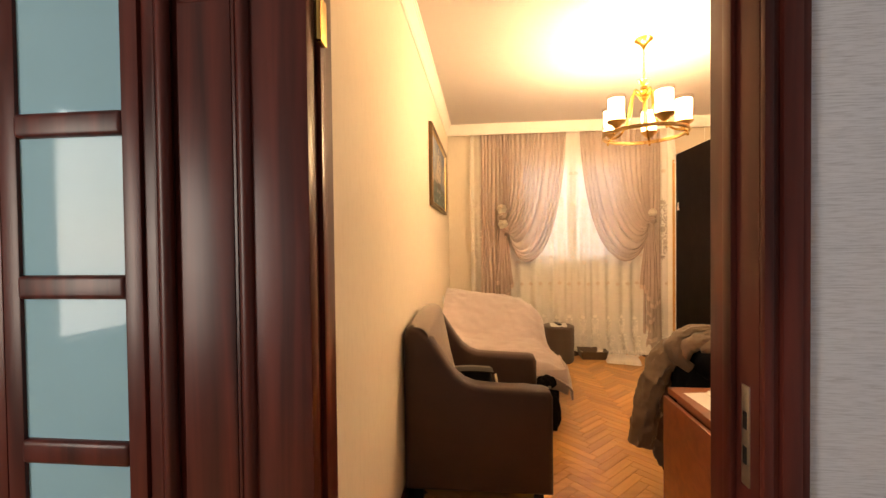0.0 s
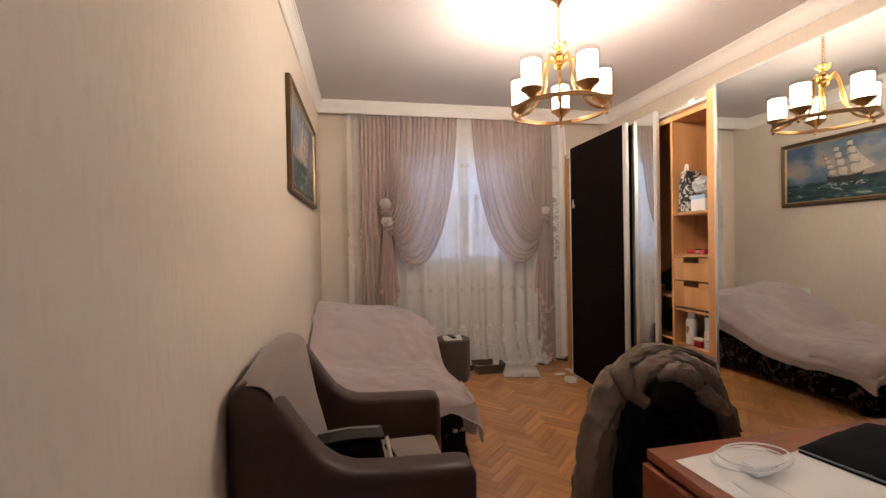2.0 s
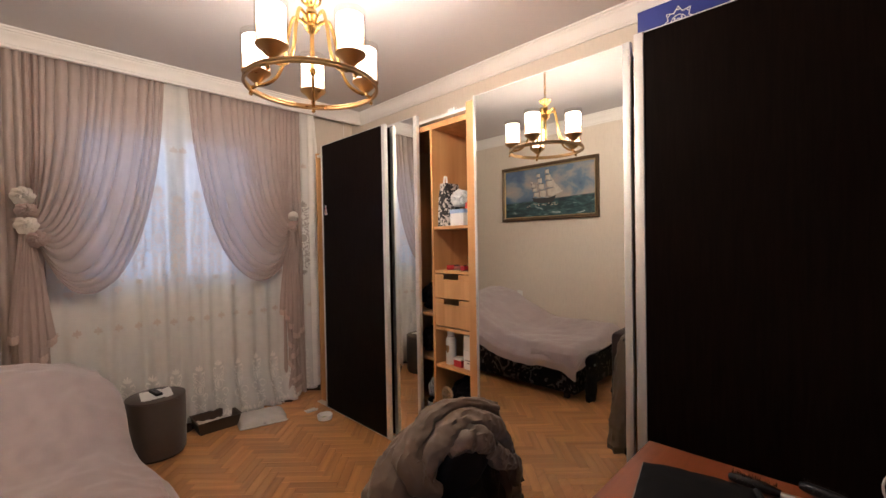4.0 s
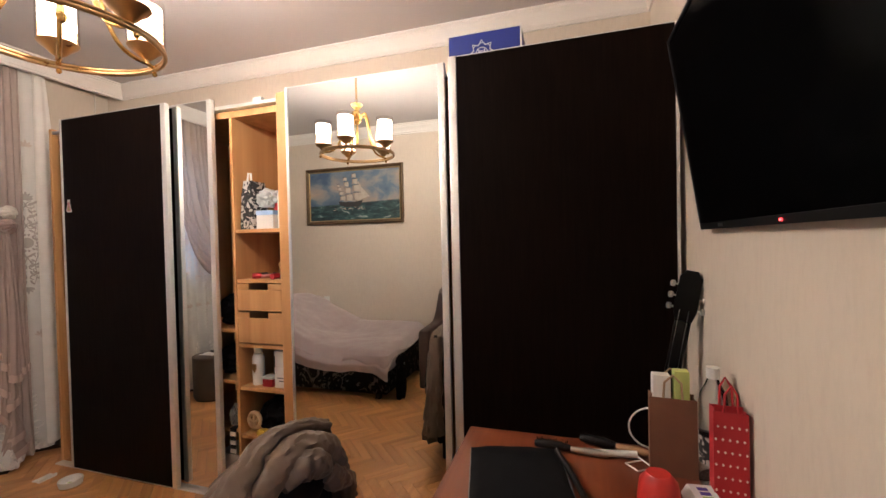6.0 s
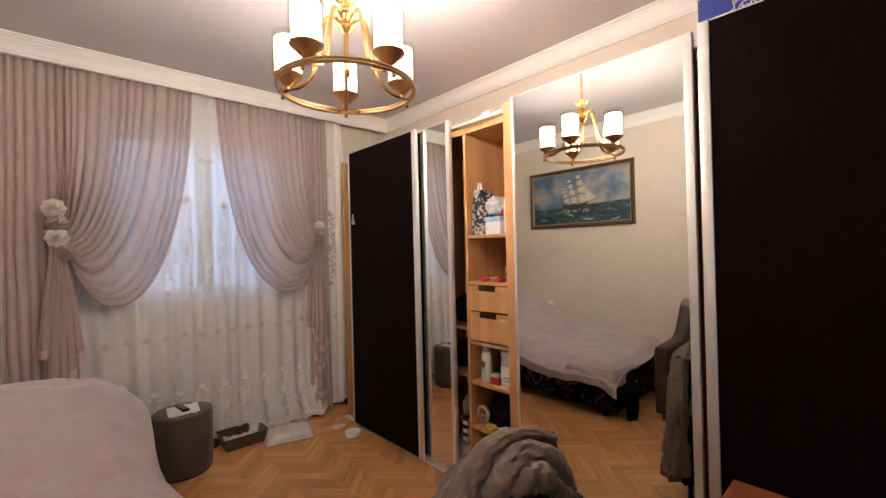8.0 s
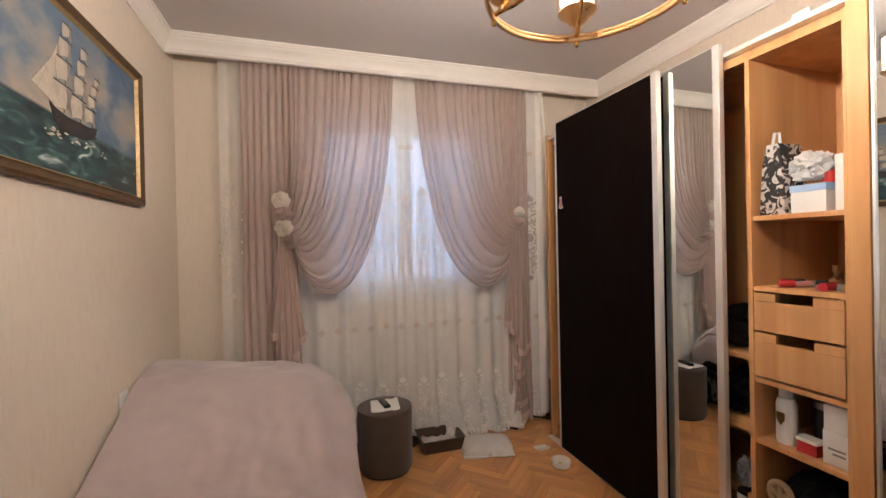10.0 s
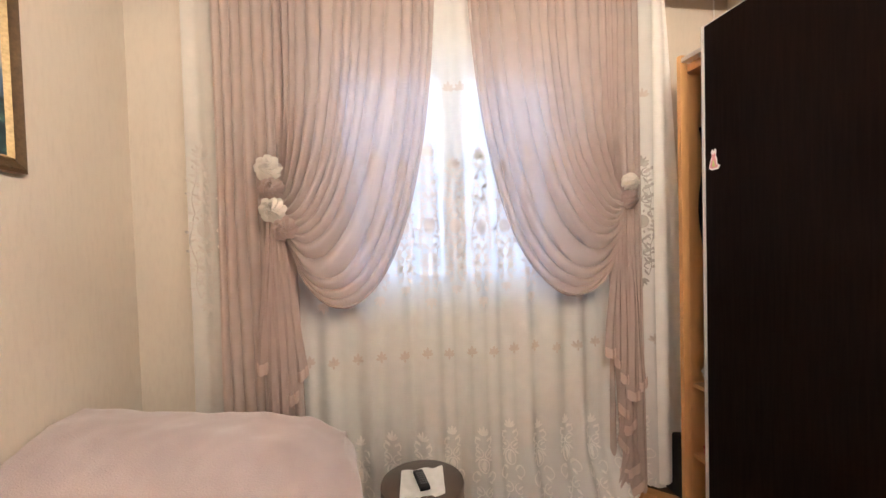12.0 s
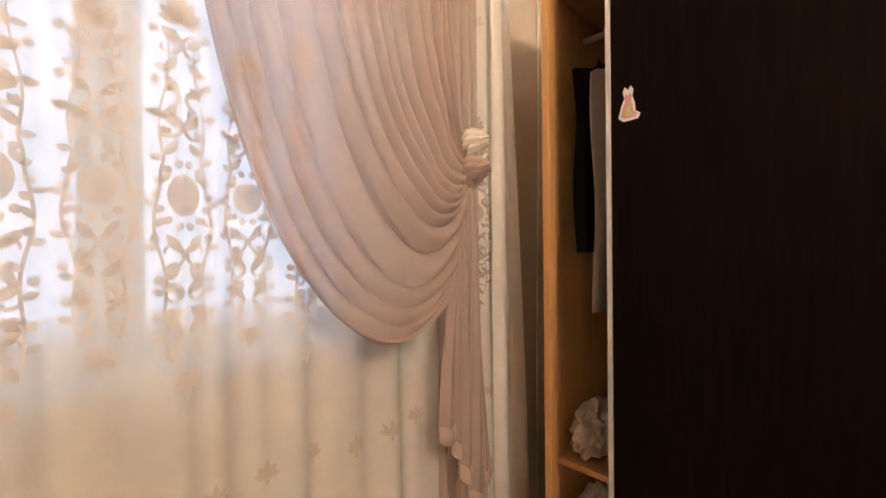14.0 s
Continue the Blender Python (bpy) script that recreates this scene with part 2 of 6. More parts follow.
M_ALU = material("brushed_aluminium", (0.80, 0.78, 0.75), 0.42, 0.7, 0.03, 4, 0.05, 200, (1, 1, 0.05))
M_MIRROR = material("mirror_silver", (0.86, 0.88, 0.86), 0.0, 1.0, 0.0)
M_BRASS = material("polished_brass", (0.72, 0.46, 0.15), 0.2, 1.0, 0.05, 10)
M_DBRASS = material("aged_brass", (0.46, 0.29, 0.13), 0.3, 1.0, 0.08, 20)
M_STEEL = material("steel", (0.6, 0.6, 0.58), 0.3, 1.0, 0.04)
M_BLACK = material("black_plastic", (0.007, 0.007, 0.0075), 0.4, vary=0.05, spec=0.3)
M_WHITE = material("white_plastic", (0.75, 0.74, 0.71), 0.4, vary=0.03)
M_PAPER = material("white_paper", (0.78, 0.76, 0.72), 0.8, vary=0.03, scale=10)

# ---- structure ----
XW, XE, YS, YH, YN, ZC = -0.31, 2.98, 1.21, 1.06, 5.52, 2.885   # room faces, hall face, ceiling
DL, DR, DTOP = -0.284, 0.735, 2.15                              # door opening
WX0, WX1, WZ0, WZ1 = 0.62, 1.97, 1.17, 2.46                     # window opening


def hollow(axis, a0, a1, b0, b1, z0, z1, hole):
    """A wall with one opening: thickness a0..a1 along the axis, length b0..b1, hole (b, b, z, z)."""
    bm = bmesh.new()
    h0, h1, hz0, hz1 = hole
    for c0, c1, d0, d1 in ((b0, h0, z0, z1), (h1, b1, z0, z1), (h0, h1, hz1, z1), (h0, h1, z0, hz0)):
        if d1 - d0 > 1e-4:
            box(bm, *((c0, c1, a0, a1) if axis == "y" else (a0, a1, c0, c1)), d0, d1)
    return bm


structure("wall_west", boxed(XW - 0.2, XW, YH, YN + 0.25, 0, ZC), M_WALL, "beige wallpapered wall with a fine vertical streak")
structure("wall_east", boxed(XE, XE + 0.2, YH, YN + 0.25, 0, ZC), M_WALL, "beige wallpapered wall behind the wardrobe")
structure("wall_north", hollow("y", YN, YN + 0.25, XW, XE, 0, ZC, (WX0, WX1, WZ0, WZ1)), M_WALL, "beige wallpapered window wall behind the curtains")
structure("wall_south", hollow("y", YH + 0.02, YS, XW, XE, 0, ZC, (DL - 0.02, DR + 0.03, 0, DTOP + 0.03)), M_WALL, "beige wallpapered wall with the doorway")
structure("wall_hall_door", hollow("y", YH, YH + 0.02, -2.2, XE, 0, ZC, (DL - 0.02, DR + 0.03, 0, DTOP + 0.03)), M_HALL, "grey-blue streaked wallpaper on the hall side")
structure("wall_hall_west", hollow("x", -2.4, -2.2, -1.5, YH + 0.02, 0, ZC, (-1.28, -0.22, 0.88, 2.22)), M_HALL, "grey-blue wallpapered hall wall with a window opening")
structure("wall_hall_east", boxed(1.6, 1.8, -1.5, YH, 0, ZC), M_HALL, "grey-blue wallpapered hall wall")
structure("wall_hall_back", boxed(-2.4, 1.8, -1.7, -1.5, 0, ZC), M_HALL, "grey-blue wallpapered hall wall")
structure("ceiling", boxed(XW - 0.2, XE + 0.2, YH, YN + 0.25, ZC, ZC + 0.15), M_CEIL, "plain white painted ceiling of the bedroom")
structure("ceiling_hall", boxed(-2.4, 1.8, -1.7, YH, ZC, ZC + 0.15), M_CEIL, "plain white painted ceiling of the hall")
structure("floor_hall", boxed(-2.4, 1.8, -1.7, YH, -0.1, 0.0), M_OAK, "wooden hall floor")
floor = structure("floor", boxed(XW - 0.2, XE + 0.2, YH, YN + 0.25, -0.1, -0.006), M_JOINT, "oak herringbone parquet floor")


def cornice(x0, x1, y0, y1):
    """A stepped plaster moulding swept round the room; the window side hangs in front of the curtain niche."""
    prof = [(0.0, -0.118), (0.012, -0.118), (0.013, -0.104), (0.018, -0.100), (0.019, -0.088), (0.026, -0.070), (0.038, -0.050),
            (0.046, -0.040), (0.047, -0.030), (0.053, -0.026), (0.055, -0.014), (0.063, -0.010), (0.065, 0.0)]
    bm = bmesh.new()
    rings = []
    for d, h in prof:
        rings.append([bm.verts.new((x, y, ZC + h)) for x, y in
                      ((x0 + d, y0 + d), (x1 - d, y0 + d), (x1 - d, y1 - d), (x0 + d, y1 - d))])
    for a, b in zip(rings, rings[1:]):
        for i in range(4):
            j = (i + 1) % 4
            bm.faces.new((a[i], a[j], b[j], b[i]))
    bmesh.ops.recalc_face_normals(bm, faces=bm.faces)
    return bm


YP = 5.30                                   # face of the curtain pelmet
structure("cornice", cornice(XW, XE, YS, YP + 0.03), M_MOULD, "white stepped plaster cornice round the ceiling", True)
structure("pelmet", boxed(XW, XE, YP + 0.03, YP + 0.05, ZC - 0.119, ZC), M_MOULD, "white pelmet board in front of the curtain rail")
structure("curtain_rail", boxed(XW + 0.02, XE - 0.02, 5.35, 5.45, ZC - 0.03, ZC - 0.002), M_WHITE, "white ceiling curtain rail")
structure("baseboard", box(box(box(bmesh.new(), XW, XW + 0.015, YS, YN, 0, 0.07, 0.004), XW + 0.015, XE, YN - 0.015, YN, 0, 0.07, 0.004), 0.9, XE, YS, YS + 0.015, 0, 0.07, 0.004),
          M_MAHOG, "dark wooden baseboard")

# window with a white frame and panes
win = tagged(new("window_1"), "white framed double window behind the curtains", "", "", "structure")
for fx0, fx1 in ((WX0, (WX0 + WX1) / 2), ((WX0 + WX1) / 2, WX1)):
    bm = bmesh.new()
    for a in ((fx0, fx0 + 0.06, WZ0, WZ1), (fx1 - 0.06, fx1, WZ0, WZ1), (fx0 + 0.06, fx1 - 0.06, WZ0, WZ0 + 0.06), (fx0 + 0.06, fx1 - 0.06, WZ1 - 0.06, WZ1)):
        box(bm, a[0], a[1], YN + 0.10, YN + 0.16, a[2], a[3], 0.006)
    part("window_frame", bm, M_WHITE, win)
    pane = part("pane", boxed(fx0 + 0.06, fx1 - 0.06, YN + 0.126, YN + 0.132, WZ0 + 0.06, WZ1 - 0.06), glass("window_glass"), win)
    pane.visible_shadow = False
part("window_sill", boxed(WX0 - 0.05, WX1 + 0.05, YN - 0.04, YN + 0.1, WZ0 - 0.03, WZ0 - 0.001, 0.006), M_WHITE, win)
M_OUT = glow("overcast_distance", (0.46, 0.65, 1.0), 0.68)
tagged(part("backdrop", boxed(-3, 6, 7.5, 7.55, -1, 6), M_OUT), "pale overcast daylight outside the window", "", "", "structure")

# door frame: lining, stops and hall casing
trim = tagged(new("trim_door"), "dark glossy mahogany door frame with stepped casing", "", "", "structure")
for side, xf in ((-1, DL), (1, DR)):
    o = 0.03 * side
    part("lining", boxed(min(xf, xf + o), max(xf, xf + o), YH - 0.005, YS + 0.04, 0, DTOP + 0.03, 0.003), M_MAHOG, trim)
    i = -0.014 * side
    part("stop", boxed(min(xf, xf + i), max(xf, xf + i), YH + 0.075, YH + 0.11, 0, DTOP, 0.004), M_MAHOG, trim)
    # casing: a stepped board seen from the hall
    w = 0.095
    bm = bmesh.new()
    for a, b, d in ((0.0, 0.02, 0.022), (0.02, 0.035, 0.015), (0.035, 0.075, 0.026), (0.075, w, 0.018)):
        box(bm, min(xf + side * a, xf + side * b), max(xf + side * a, xf + side * b), YH - d, YH - 0.006, 0, DTOP + 0.1, 0.004)
    part("casing", bm, M_MAHOG, trim)
part("lining", boxed(DL, DR, YH - 0.005, YS + 0.03, DTOP, DTOP + 0.03, 0.003), M_MAHOG, trim)
part("casing", boxed(DL, DR, YH - 0.024, YH - 0.001, DTOP + 0.005, DTOP + 0.1, 0.006), M_MAHOG, trim)
strike = part("strike_plate", boxed(DR - 0.003, DR + 0.002, 1.085, 1.112, 0.86, 1.09, 0.001), M_STEEL, trim, "steel strike plate with keeper holes")
for z in (0.93, 1.01):
    part("keeper_hole", boxed(DR - 0.0045, DR - 0.002, 1.092, 1.105, z - 0.02, z + 0.02), M_BLACK, strike)

# glazed door leaf folded back against the hall wall
M_PANE = material("frosted_pane", (0.20, 0.375, 0.44), 0.05, vary=0.04, scale=3, spec=0.2)
leaf = tagged(new("door_1"), "dark mahogany glazed door folded fully open into the hall", "", "", "structure")
LY0, LY1 = 0.955, 0.995
LX = [-0.229, -0.372, -0.560, -0.62, -0.665, -0.940, -0.985, -1.045, -1.235]
bm = boxed(LX[1], LX[0], LY0, LY1, 0.012, 2.12, 0.006)
box(bm, LX[8], LX[7], LY0, LY1, 0.012, 2.12, 0.006)
part("stile", bm, M_MAHOG, leaf)
bm = boxed(LX[2], LX[1] - 0.001, LY0 + 0.012, LY1, 0.012, 2.12, 0.004)
box(bm, LX[2] + 0.03, LX[1] - 0.03, LY0 + 0.002, LY0 + 0.013, 0.12, 1.96, 0.008)
part("panel", bm, M_MAHOG, leaf)
for xa in (LX[1], LX[2]):
    bm = bmesh.new()
    tube([(xa, LY0 + 0.002, 0.012), (xa, LY0 + 0.002, 2.12)], 0.016, 10, bm)
    tube([(xa - 0.022, LY0 + 0.006, 0.012), (xa - 0.022, LY0 + 0.006, 2.12)], 0.008, 8, bm)
    part("reeded_moulding", bm, M_MAHOG, leaf)
for xa, xb in ((LX[3], LX[2] - 0.001), (LX[4], LX[3] - 0.001), (LX[6], LX[5]), (LX[7] + 0.001, LX[6] - 0.001)):
    part("stile", boxed(xa, xb, LY0 + (0.0 if xa == LX[4] else 0.008), LY1, 0.012, 2.12, 0.005), M_MAHOG, leaf)
PZ = [0.21, 0.585, 0.945, 1.33, 1.705, 2.075]
for z in PZ:
    part("muntin", boxed(LX[5], LX[4], LY0, LY1, z - 0.028, z + 0.028, 0.012, 3), M_MAHOG, leaf)
for za, zb in zip(PZ, PZ[1:]):
    part("pane", boxed(LX[5], LX[4], 0.972, 0.977, za + 0.028, zb - 0.028), M_PANE, leaf, "bluish frosted pane")
for z in (0.25, 1.93):
    bm = tube([(DL + 0.062, 1.0, z - 0.05), (DL + 0.062, 1.0, z + 0.05)], 0.008, 10)
    box(bm, DL + 0.055, DL + 0.068, 0.995, 1.04, z - 0.05, z + 0.05, 0.001)
    part("hinge", bm, M_BRASS, leaf, "brass butt hinge")

# ---- wardrobe ----
ward = thing("sliding_wardrobe", "wide sliding-door wardrobe with wenge and mirror doors, birch inside, half open", "wardrobe")
WF, WB, WTOP = 2.37, 2.94, 2.30
W0, W1 = 1.225, 5.165


def board(name, x0, x1, y0, y1, z0, z1, mat, parent, label="", bevel=0.0015):
    return part(name, boxed(x0, x1, y0, y1, z0, z1, bevel, 1), mat, parent, label)


M_DARKIN = material("dark_interior", (0.02, 0.019, 0.02), 0.8)
for y0, y1 in ((W0, W0 + 0.018), (2.20, 2.218), (3.245, 3.265), (3.59, 3.61), (4.17, 4.188), (W1 - 0.018, W1)):
    board("side_panel", WF, WB, y0, y1, 0.0, WTOP, M_BIRCH, ward)
board("top_panel", WF + 0.001, WB - 0.001, W0 + 0.02, W1 - 0.02, WTOP - 0.04, WTOP - 0.001, M_BIRCH, ward)
board("base_panel", WF + 0.002, WB - 0.002, W0 + 0.02, W1 - 0.02, 0.02, 0.06, M_BIRCH, ward)
board("back_panel", WB - 0.012, WB - 0.003, W0 + 0.02, W1 - 0.02, 0.06, WTOP - 0.04, M_BIRCH, ward)
board("post", 2.315, WF + 0.02, 3.165, 3.225, 0.0, 2.345, M_BIRCH, ward, "birch filler post rising above the rail")
board("post", 2.33, WF, W1 - 0.045, W1 - 0.02, 0.0, 2.34, M_BIRCH, ward)
board("rail", 2.33, WF + 0.03, W0 + 0.002, 3.16, WTOP + 0.001, WTOP + 0.022, M_ALU, ward, "aluminium sliding rail")
board("rail", 2.33, WF + 0.03, 3.23, W1 - 0.05, WTOP + 0.001, WTOP + 0.022, M_ALU, ward, "aluminium sliding rail")
board("floor_rail", 2.275, 2.325, W0 + 0.002, W1 - 0.05, 0.0, 0.008, M_ALU, ward, "aluminium floor rail")
board("roller_cap", 2.335, 2.36, 3.34, 3.40, WTOP + 0.022, WTOP + 0.045, M_WHITE, ward)
for z in (1.590, 1.290, 0.900, 0.638, 0.345):
    board("shelf", WF + 0.006, WB - 0.014, 3.266, 3.589, z - 0.02, z, M_BIRCH, ward)
for z in (0.985, 0.672, 0.375):
    board("shelf", WF + 0.006, WB - 0.014, 3.611, 4.169, z - 0.02, z, M_BIRCH, ward)
for z in (0.36, 0.72):
    board("shelf", WF + 0.03, WB - 0.014, 4.189, W1 - 0.019, z - 0.02, z, M_BIRCH, ward)
for z0, z1 in ((1.104, 1.264), (0.912, 1.094)):
    dr = board("drawer", WF + 0.001, WF + 0.018, 3.269, 3.586, z0, z1 - 0.035, M_BIRCH, ward)
    board("front_lip", WF + 0.001, WF + 0.018, 3.269, 3.365, z1 - 0.0345, z1, M_BIRCH, dr)
    board("front_lip", WF + 0.001, WF + 0.018, 3.500, 3.586, z1 - 0.0345, z1, M_BIRCH, dr)
    board("drawer_box", WF + 0.02, WB - 0.05, 3.28, 3.575, z0 + 0.01, z0 + 0.022, M_BIRCH, dr)
tr_ = tube([(WF + 0.25, 4.19, 2.17), (WF + 0.25, W1 - 0.02, 2.17)], 0.012, 10)
part("hanging_rod", tr_, M_STEEL, ward)


def sliding_door(name, x, y0, y1, z0, z1, mat, label, strips):
    d = part(name, boxed(x, x + 0.016, y0 + (strips[0] or 0.004), y1 - (strips[1] or 0.004), z0 + 0.004, z1 - 0.004), mat, ward, label, False)
    for ya, yb, w in ((y0, y0 + strips[0], strips[0]), (y1 - strips[1], y1, strips[1])):
        if w:
            part("edge_profile", boxed(x - 0.008, x + 0.022, ya, yb, z0, z1, 0.004), M_ALU, d, "brushed aluminium edge profile")
    part("top_profile", boxed(x - 0.002, x + 0.018, y0 + (strips[0] or 0.004), y1 - (strips[1] or 0.004), z1 - 0.004, z1, 0.001), M_ALU, d)
    return d


sliding_door("door", 2.258, 3.968, 4.902, 0.018, 2.36, M_WENGE, "wenge-foil sliding door with a small sticker", (0.038, 0.012))
sliding_door("mirror_door", 2.305, 3.668, 4.60, 0.018, 2.36, M_MIRROR, "mirrored sliding door mostly hidden behind the dark one", (0.034, 0.02))
sliding_door("mirror_door", 2.305, 2.232, 3.152, 0.018, 2.36, M_MIRROR, "full-height mirrored sliding door", (0.034, 0.010))
sliding_door("door", 2.258, 1.232, 2.200, 0.018, 2.36, M_WENGE, "wenge-foil sliding door", (0.012, 0.040))

# ---- curtains ----
M_TULLE = cloth("white_tulle", (0.90, 0.88, 0.84), 0.19, 0.26)
M_DRAPE = cloth("dusty_rose_drape", (0.625, 0.50, 0.44), 0.27, 0.30, 0.36, spec=0.5)
M_LACE = cloth("beige_lace", (0.84, 0.76, 0.69), 0.09, 0.38)
M_SPRIG = cloth("taupe_sprig_thread", (0.77, 0.68, 0.61), 0.15, 0.4)
M_LACEW = cloth("white_lace", (0.90, 0.87, 0.82), 0.0, 0.2)
M_VEIL = cloth("single_tulle", (0.88, 0.85, 0.80), 0.52, 0.2)
M_ROSEW = material("cream_ribbon", (0.70, 0.645, 0.56), 0.6, vary=0.04, sheen=0.3)
M_ROSEB = material("dusty_ribbon", (0.40, 0.29, 0.25), 0.5, vary=0.05, sheen=0.3)


def tulle_y(x, z):
    a = 0.019 * math.sin(x * 31 + 1.9 * math.sin(x * 7)) + 0.007 * math.sin(x * 71 + 2.0 * math.sin(x * 5))
    lift = step(0.35, 0.0, z) * step(1.35, 1.6, x) * step(2.35, 2.1, x)
    return 5.43 + a * (0.6 + 0.4 * step(2.8, 1.5, z) + 0.6 * step(1.0, 0.1, z)) - 0.13 * lift - 0.02 * step(1.2, 0.0, z)


tulle = thing("sheer_curtain", "white sheer curtain with beige lace embroidery over the window", "curtain")
def veil(x0, x1, n):
    return sheet(lambda u, v: (lerp(x0, x1, u), tulle_y(lerp(x0, x1, u), 2.82 - 2.79 * v), 2.82 - 2.79 * v), n, 40)


lerp = lambda a, b, t: a + (b - a) * t
part("sheer_panel", veil(0.15, 2.43, 280), M_TULLE, tulle)
part("sheer_edge", veil(-0.02, 0.149, 24), M_VEIL, tulle, "single layer of see-through tulle at the edge")


def ribbon(bm, pts, w, off=0.004):
    """A flat strip on the curtain along (x, z) points."""
    vs = []
    for i, (x, z) in enumerate(pts):
        x2, z2 = pts[min(i + 1, len(pts) - 1)]
        x1, z1 = pts[max(i - 1, 0)]
        dx, dz = x2 - x1, z2 - z1
        l = math.hypot(dx, dz) or 1
        k = w * (0.35 + 0.65 * math.sin(math.pi * min(1, 0.15 + 0.85 * i / max(1, len(pts) - 1))))
        vs.append([bm.verts.new((x + s * k * dz / l, tulle_y(x, z) - off, z - s * k * dx / l)) for s in (-1, 1)])
    for a, b in zip(vs, vs[1:]):
        bm.faces.new((a[0], a[1], b[1], b[0]))


def scroll(bm, cx, cz, r, start, turn, w, n=14, tight=0.75):
    pts = []
    for i in range(n + 1):
        t = i / n
        a, rr = start + turn * t, r * (1 - tight * t)
        pts.append((cx + rr * math.cos(a), cz + rr * math.sin(a)))
    ribbon(bm, pts, w)


def petal(bm, cx, cz, a, l, w):
    n = 6
    mid = []
    for i in range(n + 1):
        t = i / n
        k = w * math.sin(math.pi * t) ** 0.8
        x, z = cx + l * t * math.cos(a), cz + l * t * math.sin(a)
        mid.append([bm.verts.new((x + s * k * math.sin(a), tulle_y(x, z) - 0.004, z - s * k * math.cos(a))) for s in (-1, 1)])
    for p, q in zip(mid, mid[1:]):
        bm.faces.new((p[0], p[1], q[1], q[0]))


def motif(bm, cx, cz, h, rnd):
    """One tall damask ornament: a stem of scrolls, a leaf crown and an oval ring."""
    s = h / 0.7
    for side in (-1, 1):
        for k, (dz, r) in enumerate(((0.24, 0.035), (0.14, 0.045), (-0.02, 0.05), (-0.14, 0.042), (-0.24, 0.03))):
            scroll(bm, cx + side * r * s * 0.9, cz + dz * s, r * s, math.pi / 2 if k % 2 else -math.pi / 2, side * (4.6 + rnd.random()), 0.0045 * s)
            petal(bm, cx + side * 0.02 * s, cz + dz * s, math.pi / 2 - side * (0.7 + 0.4 * rnd.random()), 0.05 * s, 0.009 * s)
            petal(bm, cx + side * 0.03 * s, cz + (dz - 0.03) * s, -math.pi / 2 + side * (0.6 + 0.4 * rnd.random()), 0.045 * s, 0.008 * s)
    for k in range(5):
        petal(bm, cx, cz + 0.28 * s, math.pi / 2 + (k - 2) * 0.45, (0.075 - 0.012 * abs(k - 2)) * s, 0.010 * s)
        petal(bm, cx, cz - 0.28 * s, -math.pi / 2 + (k - 2) * 0.5, (0.06 - 0.01 * abs(k - 2)) * s, 0.009 * s)
    ring = [(cx + 0.036 * s * math.cos(a), cz + 0.06 * s + 0.05 * s * math.sin(a)) for a in [2 * math.pi * i / 18 for i in range(19)]]
    ribbon(bm, ring, 0.006 * s)
    petal(bm, cx, cz + 0.02 * s, math.pi / 2, 0.085 * s, 0.022 * s)


def disc(bm, cx, cz, rx, rz, n=14):
    """A filled oval of stitching on the curtain."""
    mid = bm.verts.new((cx, tulle_y(cx, cz) - 0.005, cz))
    rim = []
    for i in range(n):
        a = 2 * math.pi * i / n
        x, z = cx + rx * math.cos(a), cz + rz * math.sin(a)
        rim.append(bm.verts.new((x, tulle_y(x, z) - 0.005, z)))
    for i in range(n):
        bm.faces.new((mid, rim[i], rim[(i + 1) % n]))


def pendant(bm, cx, z0, z1, w, rnd):
    """One tall lace ornament: a palmette, scrolls, a wreathed medallion, leafy vines and a pointed drop."""
    h = z1 - z0
    for k in range(7):
        petal(bm, cx, z1 - 0.085 * h, math.pi / 2 + (k - 3) * 0.42, (0.085 - 0.012 * abs(k - 3)) * h, 0.011)
    for k in range(5):
        petal(bm, cx, z0 + 0.07 * h, -math.pi / 2 + (k - 2) * 0.5, (0.07 - 0.012 * abs(k - 2)) * h, 0.009)
    zm = z0 + 0.50 * h
    disc(bm, cx, zm, 0.62 * w, 0.052 * h)
    for k in range(14):
        a = 2 * math.pi * k / 14
        petal(bm, cx + 0.74 * w * math.cos(a), zm + 0.066 * h * math.sin(a), a, 0.020, 0.008)
    for side in (-1, 1):
        for f, r, turn in ((0.86, 0.62, 4.9), (0.74, 0.50, -4.6), (0.66, 0.60, 5.0), (0.36, 0.60, -5.0), (0.26, 0.50, 4.6), (0.17, 0.42, -4.8)):
            scroll(bm, cx + side * 0.52 * w, z0 + f * h, r * w, math.pi / 2 if turn > 0 else -math.pi / 2, side * (turn + 0.4 * rnd.random()), 0.0042, 14)
            petal(bm, cx + side * 0.16 * w, z0 + f * h, math.pi / 2 - side * (0.5 + 0.5 * rnd.random()), 0.046, 0.010)
            petal(bm, cx + side * 0.20 * w, z0 + (f - 0.03) * h, -math.pi / 2 + side * (0.4 + 0.5 * rnd.random()), 0.040, 0.009)
            disc(bm, cx + side * (0.9 + 0.12 * rnd.random()) * w, z0 + (f + 0.035) * h, 0.009, 0.010, 8)
        vine = []
        for i in range(30):
            t = i / 29
            vine.append((cx + side * w * (0.98 + 0.16 * math.sin(t * 19)) * (1 - 0.5 * t * t * (t > 0.6) - 0.45 * (1 - t) ** 3), z0 + (0.10 + 0.78 * t) * h))
        ribbon(bm, vine, 0.0032)
        for i in range(2, 28, 2):
            x, z = vine[i]
            petal(bm, x, z, (0.35 if i % 4 else 2.3) * side + (0 if side > 0 else math.pi), 0.026, 0.0075)


